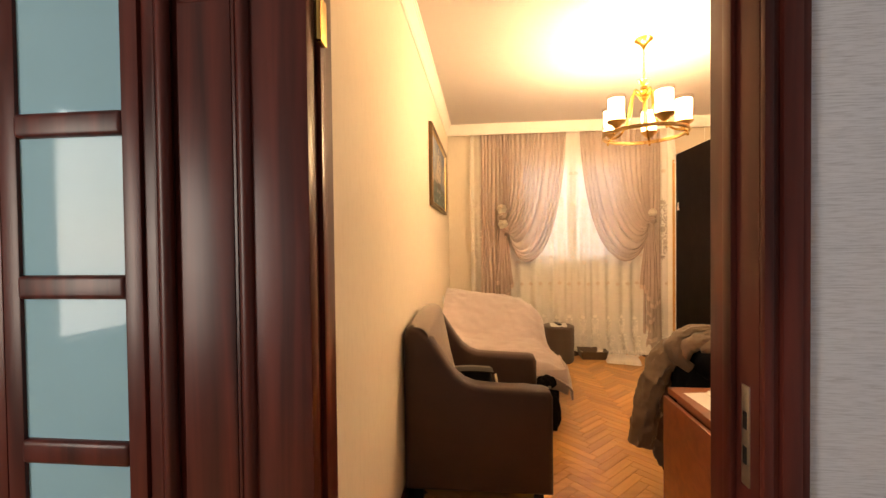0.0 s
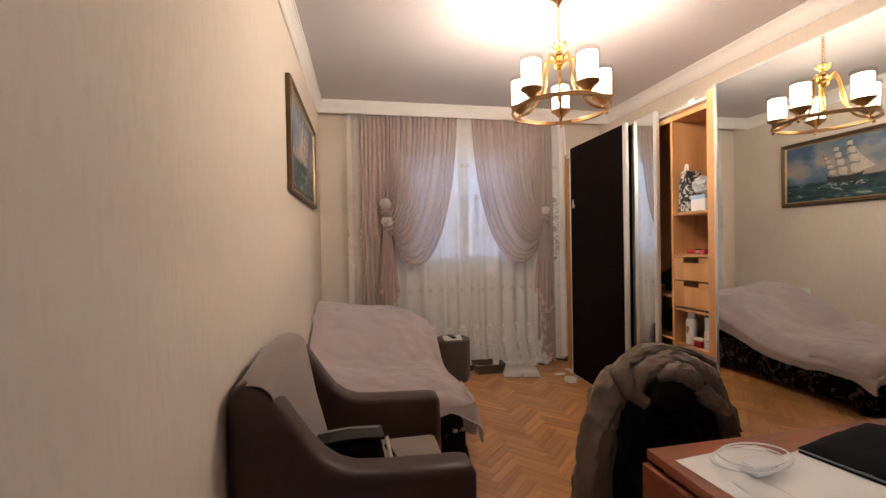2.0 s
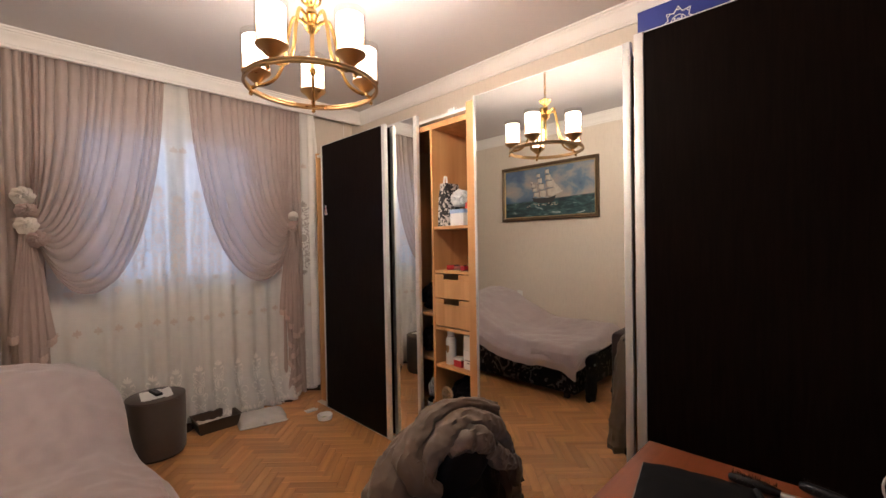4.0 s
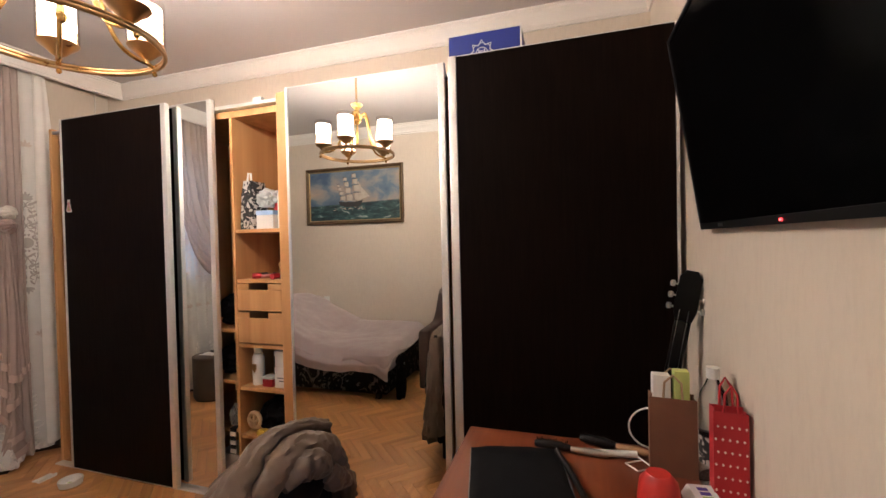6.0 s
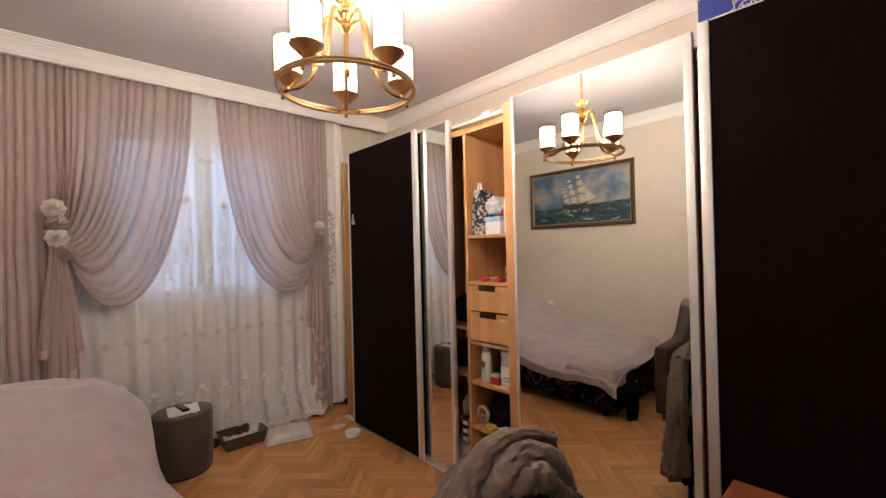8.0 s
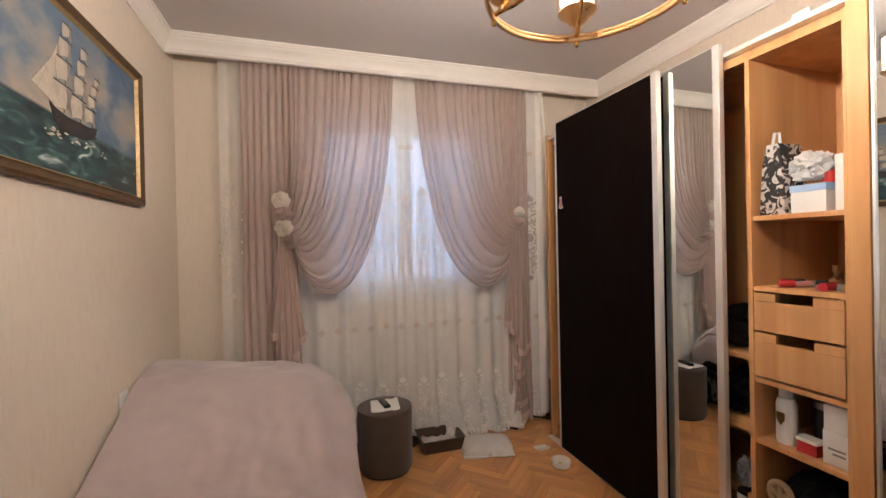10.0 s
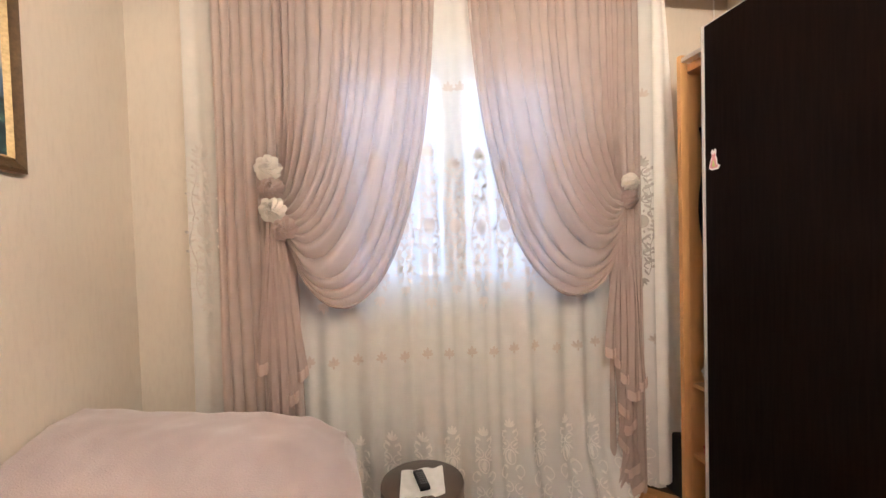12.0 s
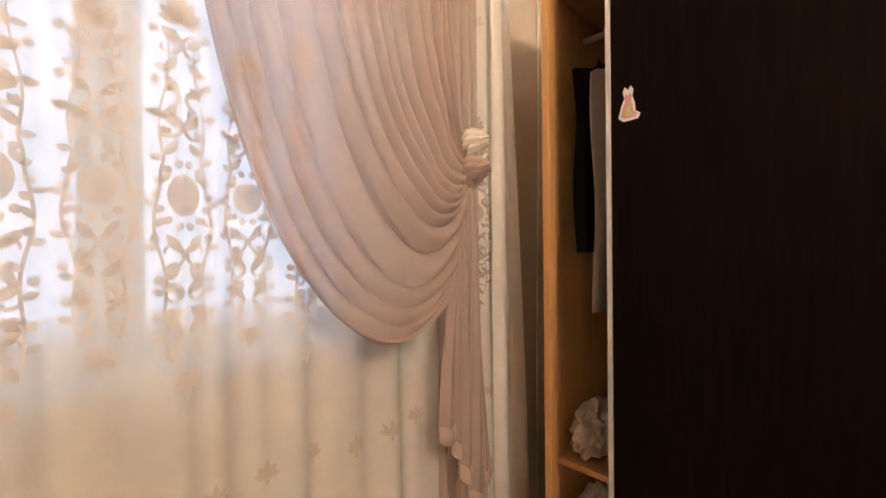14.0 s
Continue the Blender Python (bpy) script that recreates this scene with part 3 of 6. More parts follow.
rnd = random.Random(5)
bm, edge = bmesh.new(), bmesh.new()
for i in range(18):
    pendant(edge if i in (0, 17) else bm, 0.035 + 0.136 * i + 0.006 * rnd.uniform(-1, 1), 1.11 + 0.05 * rnd.random() + 0.06 * (i % 2), 1.965 + 0.02 * rnd.uniform(-1, 1) - 0.05 * (i % 2), 0.050, rnd)
M_EDGE = cloth("edge_lace", (0.84, 0.78, 0.72), 0.50, 0.3)
tagged(part("edge_lace", edge, M_EDGE, tulle, "faint lace on the see-through edges"), "", "", "", "stuff")
tagged(part("lace_panel", bm, M_LACE, tulle, "tall beige damask lace ornaments"), "", "", "", "stuff")
bm = bmesh.new()
for i in range(17):
    x, z = 0.50 + 0.118 * i, 0.87 + 0.012 * rnd.uniform(-1, 1)
    for k in range(5):
        petal(bm, x, z, math.pi / 2 + (k - 2) * 0.62, 0.045 - 0.007 * abs(k - 2), 0.008)
    petal(bm, x, z, -math.pi / 2, 0.02, 0.006)
for x in (1.24, 1.30, 1.42, 0.9, 2.35):
    for k in range(5):
        petal(bm, x, 2.25, math.pi / 2 + (k - 2) * 0.6, 0.05 - 0.008 * abs(k - 2), 0.009)
tagged(part("sprig_border", bm, M_SPRIG, tulle, "row of small beige lace sprigs"), "", "", "", "stuff")
bm = bmesh.new()
for i in range(13):
    motif(bm, 0.42 + 0.158 * i, 0.25 + 0.02 * rnd.uniform(-1, 1), 0.50, rnd)
    for k in range(6):
        petal(bm, 0.40 + 0.158 * i + 0.026 * k, 0.045, math.pi / 2 + rnd.uniform(-0.5, 0.5), 0.04, 0.01)
tagged(part("lace_border", bm, M_LACEW, tulle, "heavy white lace border at the hem"), "", "", "", "stuff")

def crisp(p):
    """A fold with round crests and narrow valleys, from -1 to 1."""
    return 2 * abs(math.sin(p / 2)) ** 0.6 - 1


bez = lambda p, t: tuple(sum(c * q[k] for c, q in zip(((1 - t) ** 3, 3 * t * (1 - t) ** 2, 3 * t * t * (1 - t), t ** 3), p)) for k in (0, 1))


def swag(x_tie, x_in, side, x_head, sag):
    """Header threads that fall and gather at the tie; folds run along the threads."""
    def fn(u, v):
        xs = lerp(x_head, x_in, u)
        end = (x_tie + side * (0.012 + 0.03 * u), 1.70 - 0.19 * u)
        k = u ** 1.15
        p = ((xs, 2.82), (xs - side * 0.05 * k, lerp(2.2, 1.22 + sag, k)),
             (lerp(x_tie + side * 0.03, x_tie + side * 0.25, k), lerp(1.85, 0.74 + sag, k)), end)
        x, z = bez(p, v)
        w = math.sin(math.pi * min(1, v * 1.02))
        ph = 2 * math.pi * (16 * u + 0.7 * math.sin(5 * u) + 0.40 * math.sin(13 * u) + 0.12 * math.sin(4 * v + 9 * u))
        amp = 0.016 + 0.005 * math.sin(31 * u) + 0.034 * step(0.35, 0.70, v) * (1 - 0.3 * step(0.85, 1.0, v))
        bulge = 0.062 * k * step(0.25, 0.75, v) * (1 - 0.55 * step(0.85, 1.0, v))
        y = 5.388 - amp * crisp(ph) - bulge - 0.045 * step(0.7, 1.0, v) + 0.004 * fbm(u * 20, v * 9)
        z += 0.030 * crisp(ph + 1.2) * step(0.35, 0.7, v) * w
        return (x, y, z)
    return sheet(fn, 280, 72)


def column(x0, x1, z1, folds, wobble, y=5.392):
    def fn(u, v):
        x, z = lerp(x0, x1, u), lerp(2.82, z1, v)
        return (x + 0.01 * math.sin(v * 5 + u * 9) * v, y - 0.018 * crisp(2 * math.pi * folds * u + wobble * math.sin(3 * v) + 0.8 * math.sin(7 * u)) - 0.01 * v, z)
    return sheet(fn, 16 * folds, 26)


def rosette(ribbon_mat, cx, cy, cz, r, parent, seed, label):
    """A ribbon rose: a bud with petals in three turns round it."""
    rn = random.Random(seed)
    bm = lathe([(0.0, -0.014), (r * 0.14, -0.008), (r * 0.18, 0.004), (r * 0.08, 0.014), (0.0, 0.014)], n=12)
    bmesh.ops.transform(bm, matrix=pose(cx, cy - 0.030, cz, 90, 0, 0), verts=bm.verts)
    rose = part("rosette", bm, ribbon_mat, parent, label)
    for lay, (n, rr, lift) in enumerate(((8, 1.0, 0.0), (7, 0.80, 0.010), (6, 0.60, 0.019), (4, 0.38, 0.026))):
        for i in range(n):
            a = 2 * math.pi * (i + 0.5 * lay + 0.2 * rn.random()) / n
            curl = rn.uniform(0.8, 1.3)
            def fn(u, v, a=a, rr=rr, lift=lift, curl=curl, n_=n):
                s = (u - 0.5) * 8.4 / n_ * (0.5 + 0.5 * v)
                d = r * rr * (0.12 + 0.88 * v) * (1 - 0.22 * (2 * u - 1) ** 2 + 0.03 * math.sin(u * 15 + a * 3) * v)
                ang = a + s
                return (cx + d * math.cos(ang), cy - lift - 0.030 * curl * math.sin(v * 2.9) + 0.034 * (u - 0.5), cz + d * math.sin(ang))
            part("petal", thicken(sheet(fn, 6, 5), 0.0022), ribbon_mat, rose)
    return rose


def tie_band(cx, cz, parent):
    ring = [(cx + 0.055 * math.cos(a), 5.335 + 0.035 * math.sin(a), cz + 0.02 * math.cos(a * 2)) for a in [2 * math.pi * i / 20 for i in range(20)]]
    part("tie_band", tube(ring, 0.014, 8, closed=True), M_DRAPE, parent)


dl = thing("drape", "dusty rose satin drape tied back with four ribbon roses", "curtain", "window drapes")
part("swag", swag(0.395, 1.175, 1, 0.40, 0.0), M_DRAPE, dl)
part("side_fall", column(0.115, 0.47, 0.62, 8, 0.5), M_DRAPE, dl)
tie_band(0.385, 1.66, dl)
for mtr, x, z, r, s in ((M_ROSEW, 0.372, 1.825, 0.062, 1), (M_ROSEB, 0.385, 1.732, 0.056, 2), (M_ROSEW, 0.385, 1.638, 0.062, 3), (M_ROSEB, 0.435, 1.548, 0.058, 4)):
    rosette(mtr, x, 5.30, z, r, dl, s, "cream ribbon rose" if mtr is M_ROSEW else "dusty rose ribbon rose")

dr_ = thing("drape", "dusty rose drape with two ribbon roses and a ruffled tail", "curtain", "window drapes")
part("swag", swag(2.158, 1.335, -1, 2.175, 0.0), M_DRAPE, dr_)
part("side_fall", column(2.10, 2.30, 0.03, 5, 0.4, 5.395), M_DRAPE, dr_)


def pleat(xt, x0, x1, z0, z1, y, slant, parent):
    """One rounded pleat that opens from the tie, with a pale scalloped trim at its hem."""
    def fn(u, v):
        k = v ** 0.75
        x = lerp(xt + (u - 0.5) * 0.016, lerp(x0, x1, u), k) + 0.004 * math.sin(v * 7 + x0 * 40)
        bow = 0.022 * math.sin(math.pi * u) ** 0.7 + 0.005 * math.sin(u * 11 + v * 4)
        return (x, y - bow * (0.5 + 0.5 * k), lerp(z0, z1 - slant * (u - 0.5) - 0.010 * math.sin(math.pi * u), v))
    ob = part("pleat", thicken(sheet(fn, 14, 22), 0.0015), M_DRAPE, parent)

    def trim(u, v):
        x, yy, z = fn(u, 1.0)
        z += lerp(0.034, -0.010, v) + 0.006 * abs(math.sin(u * math.pi * 3)) * (1 if v < 0.5 else -1)
        return (x, yy - 0.005 - 0.004 * math.sin(v * math.pi), z)
    part("hem_trim", thicken(sheet(trim, 16, 4), 0.0015), M_TRIM, ob, "pale scalloped lace trim")


M_TRIM = cloth("pale_rose_lace", (0.70, 0.56, 0.49), 0.10, 0.3)
for xt, x0, x1, z1, y, sl in ((2.120, 2.025, 2.085, 0.85, 5.318, 0.0), (2.130, 2.075, 2.115, 0.785, 5.322, 0.02), (2.140, 2.105, 2.15, 0.705, 5.310, 0.01), (2.160, 2.145, 2.215, 0.615, 5.305, 0.0),
                              (2.170, 2.20, 2.262, 0.66, 5.325, -0.03)):
    pleat(xt, x0, x1, 1.62, z1, y, sl, dr_)
for x0, x1, za, z1, y, sl in ((2.105, 2.165, 0.74, 0.515, 5.335, 0.05), (2.13, 2.205, 0.66, 0.435, 5.328, -0.05), (2.10, 2.165, 0.55, 0.325, 5.338, 0.07), (2.105, 2.225, 0.44, 0.195, 5.330, -0.03),
                              (2.075, 2.235, 0.30, 0.085, 5.322, -0.06), (2.085, 2.17, 0.20, 0.035, 5.312, 0.03)):
    pleat(0.5 * (x0 + x1), x0, x1, za, z1, y, sl, dr_)
for xt, x0, x1, z1, y, sl in ((0.37, 0.285, 0.335, 0.90, 5.322, 0.0), (0.38, 0.325, 0.38, 0.66, 5.315, 0.0), (0.385, 0.37, 0.425, 0.62, 5.308, 0.0), (0.39, 0.415, 0.47, 0.75, 5.315, -0.02), (0.40, 0.46, 0.51, 0.86, 5.322, -0.03)):
    pleat(xt, x0, x1, 1.62, z1, y, sl, dl)
tie_band(2.163, 1.64, dr_)
rosette(M_ROSEW, 2.168, 5.30, 1.75, 0.050, dr_, 6, "cream ribbon rose")
rosette(M_ROSEB, 2.166, 5.30, 1.665, 0.050, dr_, 7, "dusty rose ribbon rose")
part("side_hem", sheet(lambda u, v: (2.375 + 0.075 * u + (0.01 + 0.13 * u) * v ** 0.8, 5.385 + 0.012 * math.sin(u * 9 + 3 * v) * (0.4 + v), 2.82 - 2.76 * v), 16, 24), M_LACEW, tulle, "plain white side hem")

# ---- chandelier ----
chan = thing("chandelier", "brass five-armed chandelier with lit glass cylinder shades and lace cutwork", "chandelier", "", (0, 0, -0.045))
chan.matrix_world = Matrix.Translation((CX * 0.055, CY * 0.055, 0.0576)) @ Matrix.Diagonal((0.945, 0.945, 0.965, 1))
M_SHADE = glow("lit_shade", (1.0, 0.82, 0.60), 9.0)
M_SLEEVE = thin_glass("clear_sleeve")
part("canopy", lathe([(0.0, 2.929), (0.065, 2.929), (0.068, 2.917), (0.050, 2.905), (0.030, 2.888), (0.018, 2.872), (0.012, 2.857), (0.0, 2.855)], CX, CY), M_BRASS, chan)
bm = bmesh.new()
for i in range(11):
    z = 2.86 - 0.0205 * i
    turn = i % 2
    pts = [(CX + (0.009 * math.cos(a) if turn else 0), CY + (0 if turn else 0.009 * math.cos(a)), z + 0.0145 * math.sin(a)) for a in [2 * math.pi * k / 12 for k in range(12)]]
    tube(pts, 0.0028, 6, bm, closed=True)
part("chain", bm, M_BRASS, chan)


def flower(z, r, h, petals, flip):
    bm = bmesh.new()
    for i in range(petals):
        a = 2 * math.pi * i / petals
        def fn(u, v, a=a):
            s = (u - 0.5) * 2.0 * math.pi / petals * 1.05
            d = r * (0.25 + 0.75 * v) * (1 - 0.25 * (2 * u - 1) ** 2 * v)
            return (CX + d * math.cos(a + s), CY + d * math.sin(a + s), z + flip * h * v ** 1.6 + 0.004 * math.cos(2 * math.pi * u))
        sheet(fn, 6, 5, bm)
    return thicken(bm, 0.0018)


part("leaf_crown", flower(2.585, 0.052, 0.035, 8, 1), M_BRASS, chan)
part("leaf_crown", flower(2.50, 0.046, 0.03, 8, 1), M_BRASS, chan)
part("stem", lathe([(0.0, 2.64), (0.008, 2.638), (0.014, 2.60), (0.024, 2.585), (0.016, 2.575), (0.026, 2.562), (0.026, 2.55), (0.014, 2.540), (0.018, 2.53), (0.018, 2.505),
                    (0.030, 2.50), (0.038, 2.485), (0.022, 2.465), (0.010, 2.455), (0.010, 2.30), (0.018, 2.29), (0.012, 2.27), (0.0, 2.262)], CX, CY), M_BRASS, chan)
ring_pts = [(CX + 0.300 * math.cos(a), CY + 0.300 * math.sin(a)) for a in [2 * math.pi * i / 64 for i in range(64)]]
bm = bmesh.new()
for zz, rr in ((2.205, 0.0085), (2.219, 0.0065)):
    tube([(x, y, zz) for x, y in ring_pts], rr, 8, bm, closed=True)
part("ring", bm, M_DBRASS, chan, "aged brass ring joining the arms")
for k, (lx, ly) in enumerate(LAMPS):
    dx, dy = (lx - CX) / 0.272, (ly - CY) / 0.272
    p = [(0.028, 2.505), (0.085, 2.535), (0.115, 2.45), (0.135, 2.34), (0.175, 2.262), (0.225, 2.232), (0.272, 2.225), (0.298, 2.214)]
    fine = []
    for i in range(len(p) - 1):
        a, b = p[i], p[i + 1]
        q0, q3 = p[max(0, i - 1)], p[min(len(p) - 1, i + 2)]
        for s in range(5):
            t = s / 5
            fine.append(tuple(0.5 * (2 * a[j] + (b[j] - q0[j]) * t + (2 * q0[j] - 5 * a[j] + 4 * b[j] - q3[j]) * t * t + (3 * a[j] - q0[j] - 3 * b[j] + q3[j]) * t ** 3) for j in (0, 1)))
    fine.append(p[-1])
    part("arm", tube([(CX + r * dx, CY + r * dy, z) for r, z in fine], 0.0085, 8), M_BRASS, chan)
    part("stud", lathe([(0.0, 2.178), (0.007, 2.182), (0.010, 2.19), (0.006, 2.199), (0.0, 2.20)], CX + 0.300 * dx, CY + 0.300 * dy, 12), M_BRASS, chan)
    cup = part("lamp_cup", lathe([(0.0, 2.218), (0.012, 2.222), (0.010, 2.236), (0.026, 2.246), (0.040, 2.262), (0.060, 2.276), (0.0675, 2.286), (0.066, 2.290), (0.0, 2.286)], lx, ly), M_DBRASS, chan)
    glass_shade = part("shade", lathe([(0.055, 2.294), (0.058, 2.30), (0.058, 2.445), (0.0555, 2.447), (0.0555, 2.303)], lx, ly, 32), M_SHADE, cup, "white glass shade, lit from inside")
    glass_shade.visible_shadow = False
    sl = part("sleeve", lathe([(0.068, 2.291), (0.068, 2.470), (0.066, 2.472), (0.066, 2.291)], lx, ly, 32), M_SLEEVE, cup, "clear glass sleeve")
    sl.visible_shadow = False
    rn = random.Random(k)
    bm = bmesh.new()
    for band in range(7):
        for i in range(20):
            if rn.random() < (0.0, 0.0, 0.05, 0.15, 0.3, 0.5, 0.7)[band]:
                continue
            a, z = 2 * math.pi * (i + 0.5 * (band % 2)) / 20, 2.299 + 0.0115 * band
            for q in range(3):
                b = a + (q - 1) * 0.085
                zz = z + (0.005 if q == 1 else 0.0)
                vs = [bm.verts.new((lx + 0.0598 * math.cos(b + e), ly + 0.0598 * math.sin(b + e), zz + f)) for e, f in ((-0.05, 0), (0, -0.005), (0.05, 0), (0, 0.007))]
                bm.faces.new(vs)
    part("cutwork", thicken(bm, 0.001), M_DBRASS, cup, "pierced brass lace round the foot of the shade")

# ---- bed ----
M_BLANKET = material("plush_blanket", (0.455, 0.372, 0.36), 0.95, vary=0.07, scale=7, bump=0.5, bump_scale=190, spec=0.1, sheen=0.6)
M_SOFAPAT = material("patterned_sofa_fabric", (0.018, 0.017, 0.019), 0.85, vary=0.1, spec=0.15)
ns, ln, b = nodes_of(M_SOFAPAT)
co, vo, cr, mx = ns.new("ShaderNodeTexCoord"), ns.new("ShaderNodeTexNoise"), ns.new("ShaderNodeMapRange"), ns.new("ShaderNodeMix")
vo.inputs["Scale"].default_value, vo.inputs["Detail"].default_value, vo.inputs["Distortion"].default_value = 9, 2, 2.5
cr.inputs[1].default_value, cr.inputs[2].default_value = 0.55, 0.60
mx.data_type = "RGBA"
mx.inputs[6].default_value, mx.inputs[7].default_value = (0.008, 0.0075, 0.008, 1), (0.115, 0.10, 0.09, 1)
ln.new(co.outputs["Object"], vo.inputs[0]); ln.new(vo.outputs["Fac"], cr.inputs[0]); ln.new(cr.outputs[0], mx.inputs[0]); ln.new(mx.outputs[2], b.inputs["Base Color"])
M_DARKF = material("black_fabric", (0.007, 0.0065, 0.007), 0.9, vary=0.1, bump=0.2, spec=0.12)


def bed_top(x, y):
    z = 0.460 + 0.345 * step(4.05, 4.95, y) * (1 - 0.22 * step(0.0, 0.75, x)) + 0.09 * step(0.15, -0.3, x) * (1 - 0.4 * step(4.3, 5, y))
    return z + 0.012 * fbm(x * 4, y * 4) - 0.10 * step(5.08, 5.24, y)


bed = thing("sofa_bed", "low sofa bed with black floral-patterned sides against the wall", "bed")
part("base", boxed(-0.28, 0.715, 3.34, 5.20, 0.05, 0.345, 0.02, 3), M_SOFAPAT, bed)
part("mattress", boxed(-0.285, 0.73, 3.33, 5.20, 0.347, 0.392, 0.03, 3), M_DARKF, bed)
for x in (-0.24, 0.65):
    for y in (3.42, 5.14):
        part("leg", boxed(x, x + 0.05, y, y + 0.05, 0.0, 0.05, 0.004), M_BLACK, bed)
blanket = thing("blanket", "mauve-grey plush blanket spread over the bed, hanging off its corner", "blanket")


def blanket_fn(u, v):
    y = lerp(3.29, 5.24, v)
    s = u * 1.34
    w = 1.06 + 0.02 * math.sin(y * 4) - 0.09 * step(4.1, 5.1, y)
    if s < w:
        x = -0.295 + s
        z = bed_top(x, y) + 0.012
        e = step(w - 0.16, w, s)
        z -= 0.075 * e
    else:
        d = s - w
        x = -0.295 + w + 0.05 * math.sin(min(1.0, d / 0.12) * 1.57) + 0.02 * math.sin(y * 7)
        drop = 0.13 + 0.05 * fbm(y * 1.7, 0.3) - 0.07 * step(4.0, 4.6, y) * 0
        z = bed_top(0.75, y) - 0.065 - d * (drop / 0.40) * (1.0 + 1.3 * step(4.2, 5.0, y))
        z = max(z, 0.05)
    near = step(3.45, 3.29, y)
    z -= 0.07 * near * near
    z += 0.008 * fbm(x * 9, y * 9, 2.0)
    return (x, y, z)


part("cover", thicken(sheet(blanket_fn, 80, 90), 0.014), M_BLANKET, blanket)


def hang_fn(u, v):
    if u < 0.4:
        x, y, nx, ny = lerp(0.28, 0.70, u / 0.4), 3.315, 0.0, -1.0
    elif u < 0.7:
        a = (u - 0.4) / 0.3 * math.pi / 2
        nx, ny = math.sin(a), -math.cos(a)
        x, y = 0.70 + 0.085 * nx, 3.40 + 0.085 * ny
    else:
        x, y, nx, ny = 0.785, lerp(3.40, 3.75, (u - 0.7) / 0.3), 1.0, 0.0
    low = lerp(0.37, 0.24, step(0.15, 0.5, u)) + 0.13 * step(0.62, 0.95, u) + 0.015 * math.sin(u * 17)
    o = 0.02 * math.sin(v * 3.1) + 0.016 * v * math.sin(u * 26)
    return (x + nx * o, y + ny * o, lerp(0.435, low, v))


part("corner_fold", thicken(sheet(hang_fn, 44, 14), 0.014), M_BLANKET, blanket, "corner of the blanket hanging towards the floor")

# ---- armchair ----
M_LEATH = material("dark_brown_leather", (0.054, 0.029, 0.022), 0.42, vary=0.12, scale=6, bump=0.18, bump_scale=160, spec=0.35)
M_TAUPE = material("taupe_upholstery", (0.20, 0.148, 0.122), 0.85, vary=0.08, scale=9, bump=0.25, bump_scale=240, sheen=0.3)
M_SEAT = material("beige_upholstery", (0.27, 0.215, 0.175), 0.85, vary=0.07, scale=9, bump=0.25, bump_scale=240, sheen=0.3)
arm_line = [(0.0, 0.07), (0.0, 0.90), (0.012, 0.95), (0.05, 0.972), (0.10, 0.955), (0.15, 0.905), (0.195, 0.835), (0.24, 0.765), (0.285, 0.708), (0.335, 0.670), (0.39, 0.650), (0.48, 0.642),
            (0.62, 0.637), (0.75, 0.632), (0.785, 0.622), (0.80, 0.59), (0.80, 0.07)]
ac = thing("armchair", "dark brown leather armchair with taupe back and beige seat", "armchair", "", (-0.300, 2.705, 0), 0)
for y0, y1 in ((-0.405, -0.275), (0.275, 0.395)):
    part("arm", rounded(arm_line, y0, y1, 0.03), M_LEATH, ac)


def back_fn(u, v):
    """The padded back: a panel arched at the top and rolled over to the rear."""
    y = lerp(-0.395, 0.375, u)
    e = (2 * u - 1.0) ** 2
    top = 1.022 - 0.058 * e
    a = v * 2.0
    if a < 1:
        return (lerp(0.270, 0.140, a) + 0.022 * (1 - min(1, e)), lerp(y * 0.76, y, step(0.55, 0.95, a)), lerp(0.40, top - 0.06, a))
    b = (a - 1) * math.pi * 0.75
    return (0.070 + 0.070 * math.cos(b) + 0.022 * (1 - min(1, e)), y, top - 0.06 + 0.06 * math.sin(b))


bm = sheet(back_fn, 28, 28)
box(bm, 0.006, 0.085, -0.37, 0.36, 0.10, 0.93, 0.02)
part("backrest", bm, M_TAUPE, ac)
part("seat", boxed(0.22, 0.765, -0.272, 0.272, 0.29, 0.455, 0.05, 4), M_SEAT, ac)
part("front_rail", boxed(0.245, 0.76, -0.273, 0.273, 0.075, 0.285, 0.015), M_LEATH, ac)
for x in (0.05, 0.70):
    for y in (-0.37, 0.31):
        part("foot", boxed(x, x + 0.05, y - 0.01, y + 0.04, 0.0, 0.072, 0.006), M_BLACK, ac)

# ---- pouf ----
M_VELVET = material("brown_velvet", (0.085, 0.060, 0.044), 0.8, vary=0.12, scale=6, bump=0.2, bump_scale=220, sheen=0.25, spec=0.2)
pf = thing("pouf", "round brown velvet pouf beside the bed", "pouf")
part("body", lathe([(0.0, 0.012), (0.172, 0.012), (0.180, 0.03), (0.183, 0.20), (0.183, 0.385), (0.178, 0.405)], 1.012, 5.09, 40), M_VELVET, pf)
part("top", lathe([(0.178, 0.405), (0.184, 0.409), (0.182, 0.417), (0.160, 0.426), (0.0, 0.430)], 1.012, 5.09, 40), M_VELVET, pf)
part("base", lathe([(0.0, 0.0), (0.165, 0.0), (0.165, 0.012), (0.0, 0.012)], 1.012, 5.09, 32), M_BLACK, pf)

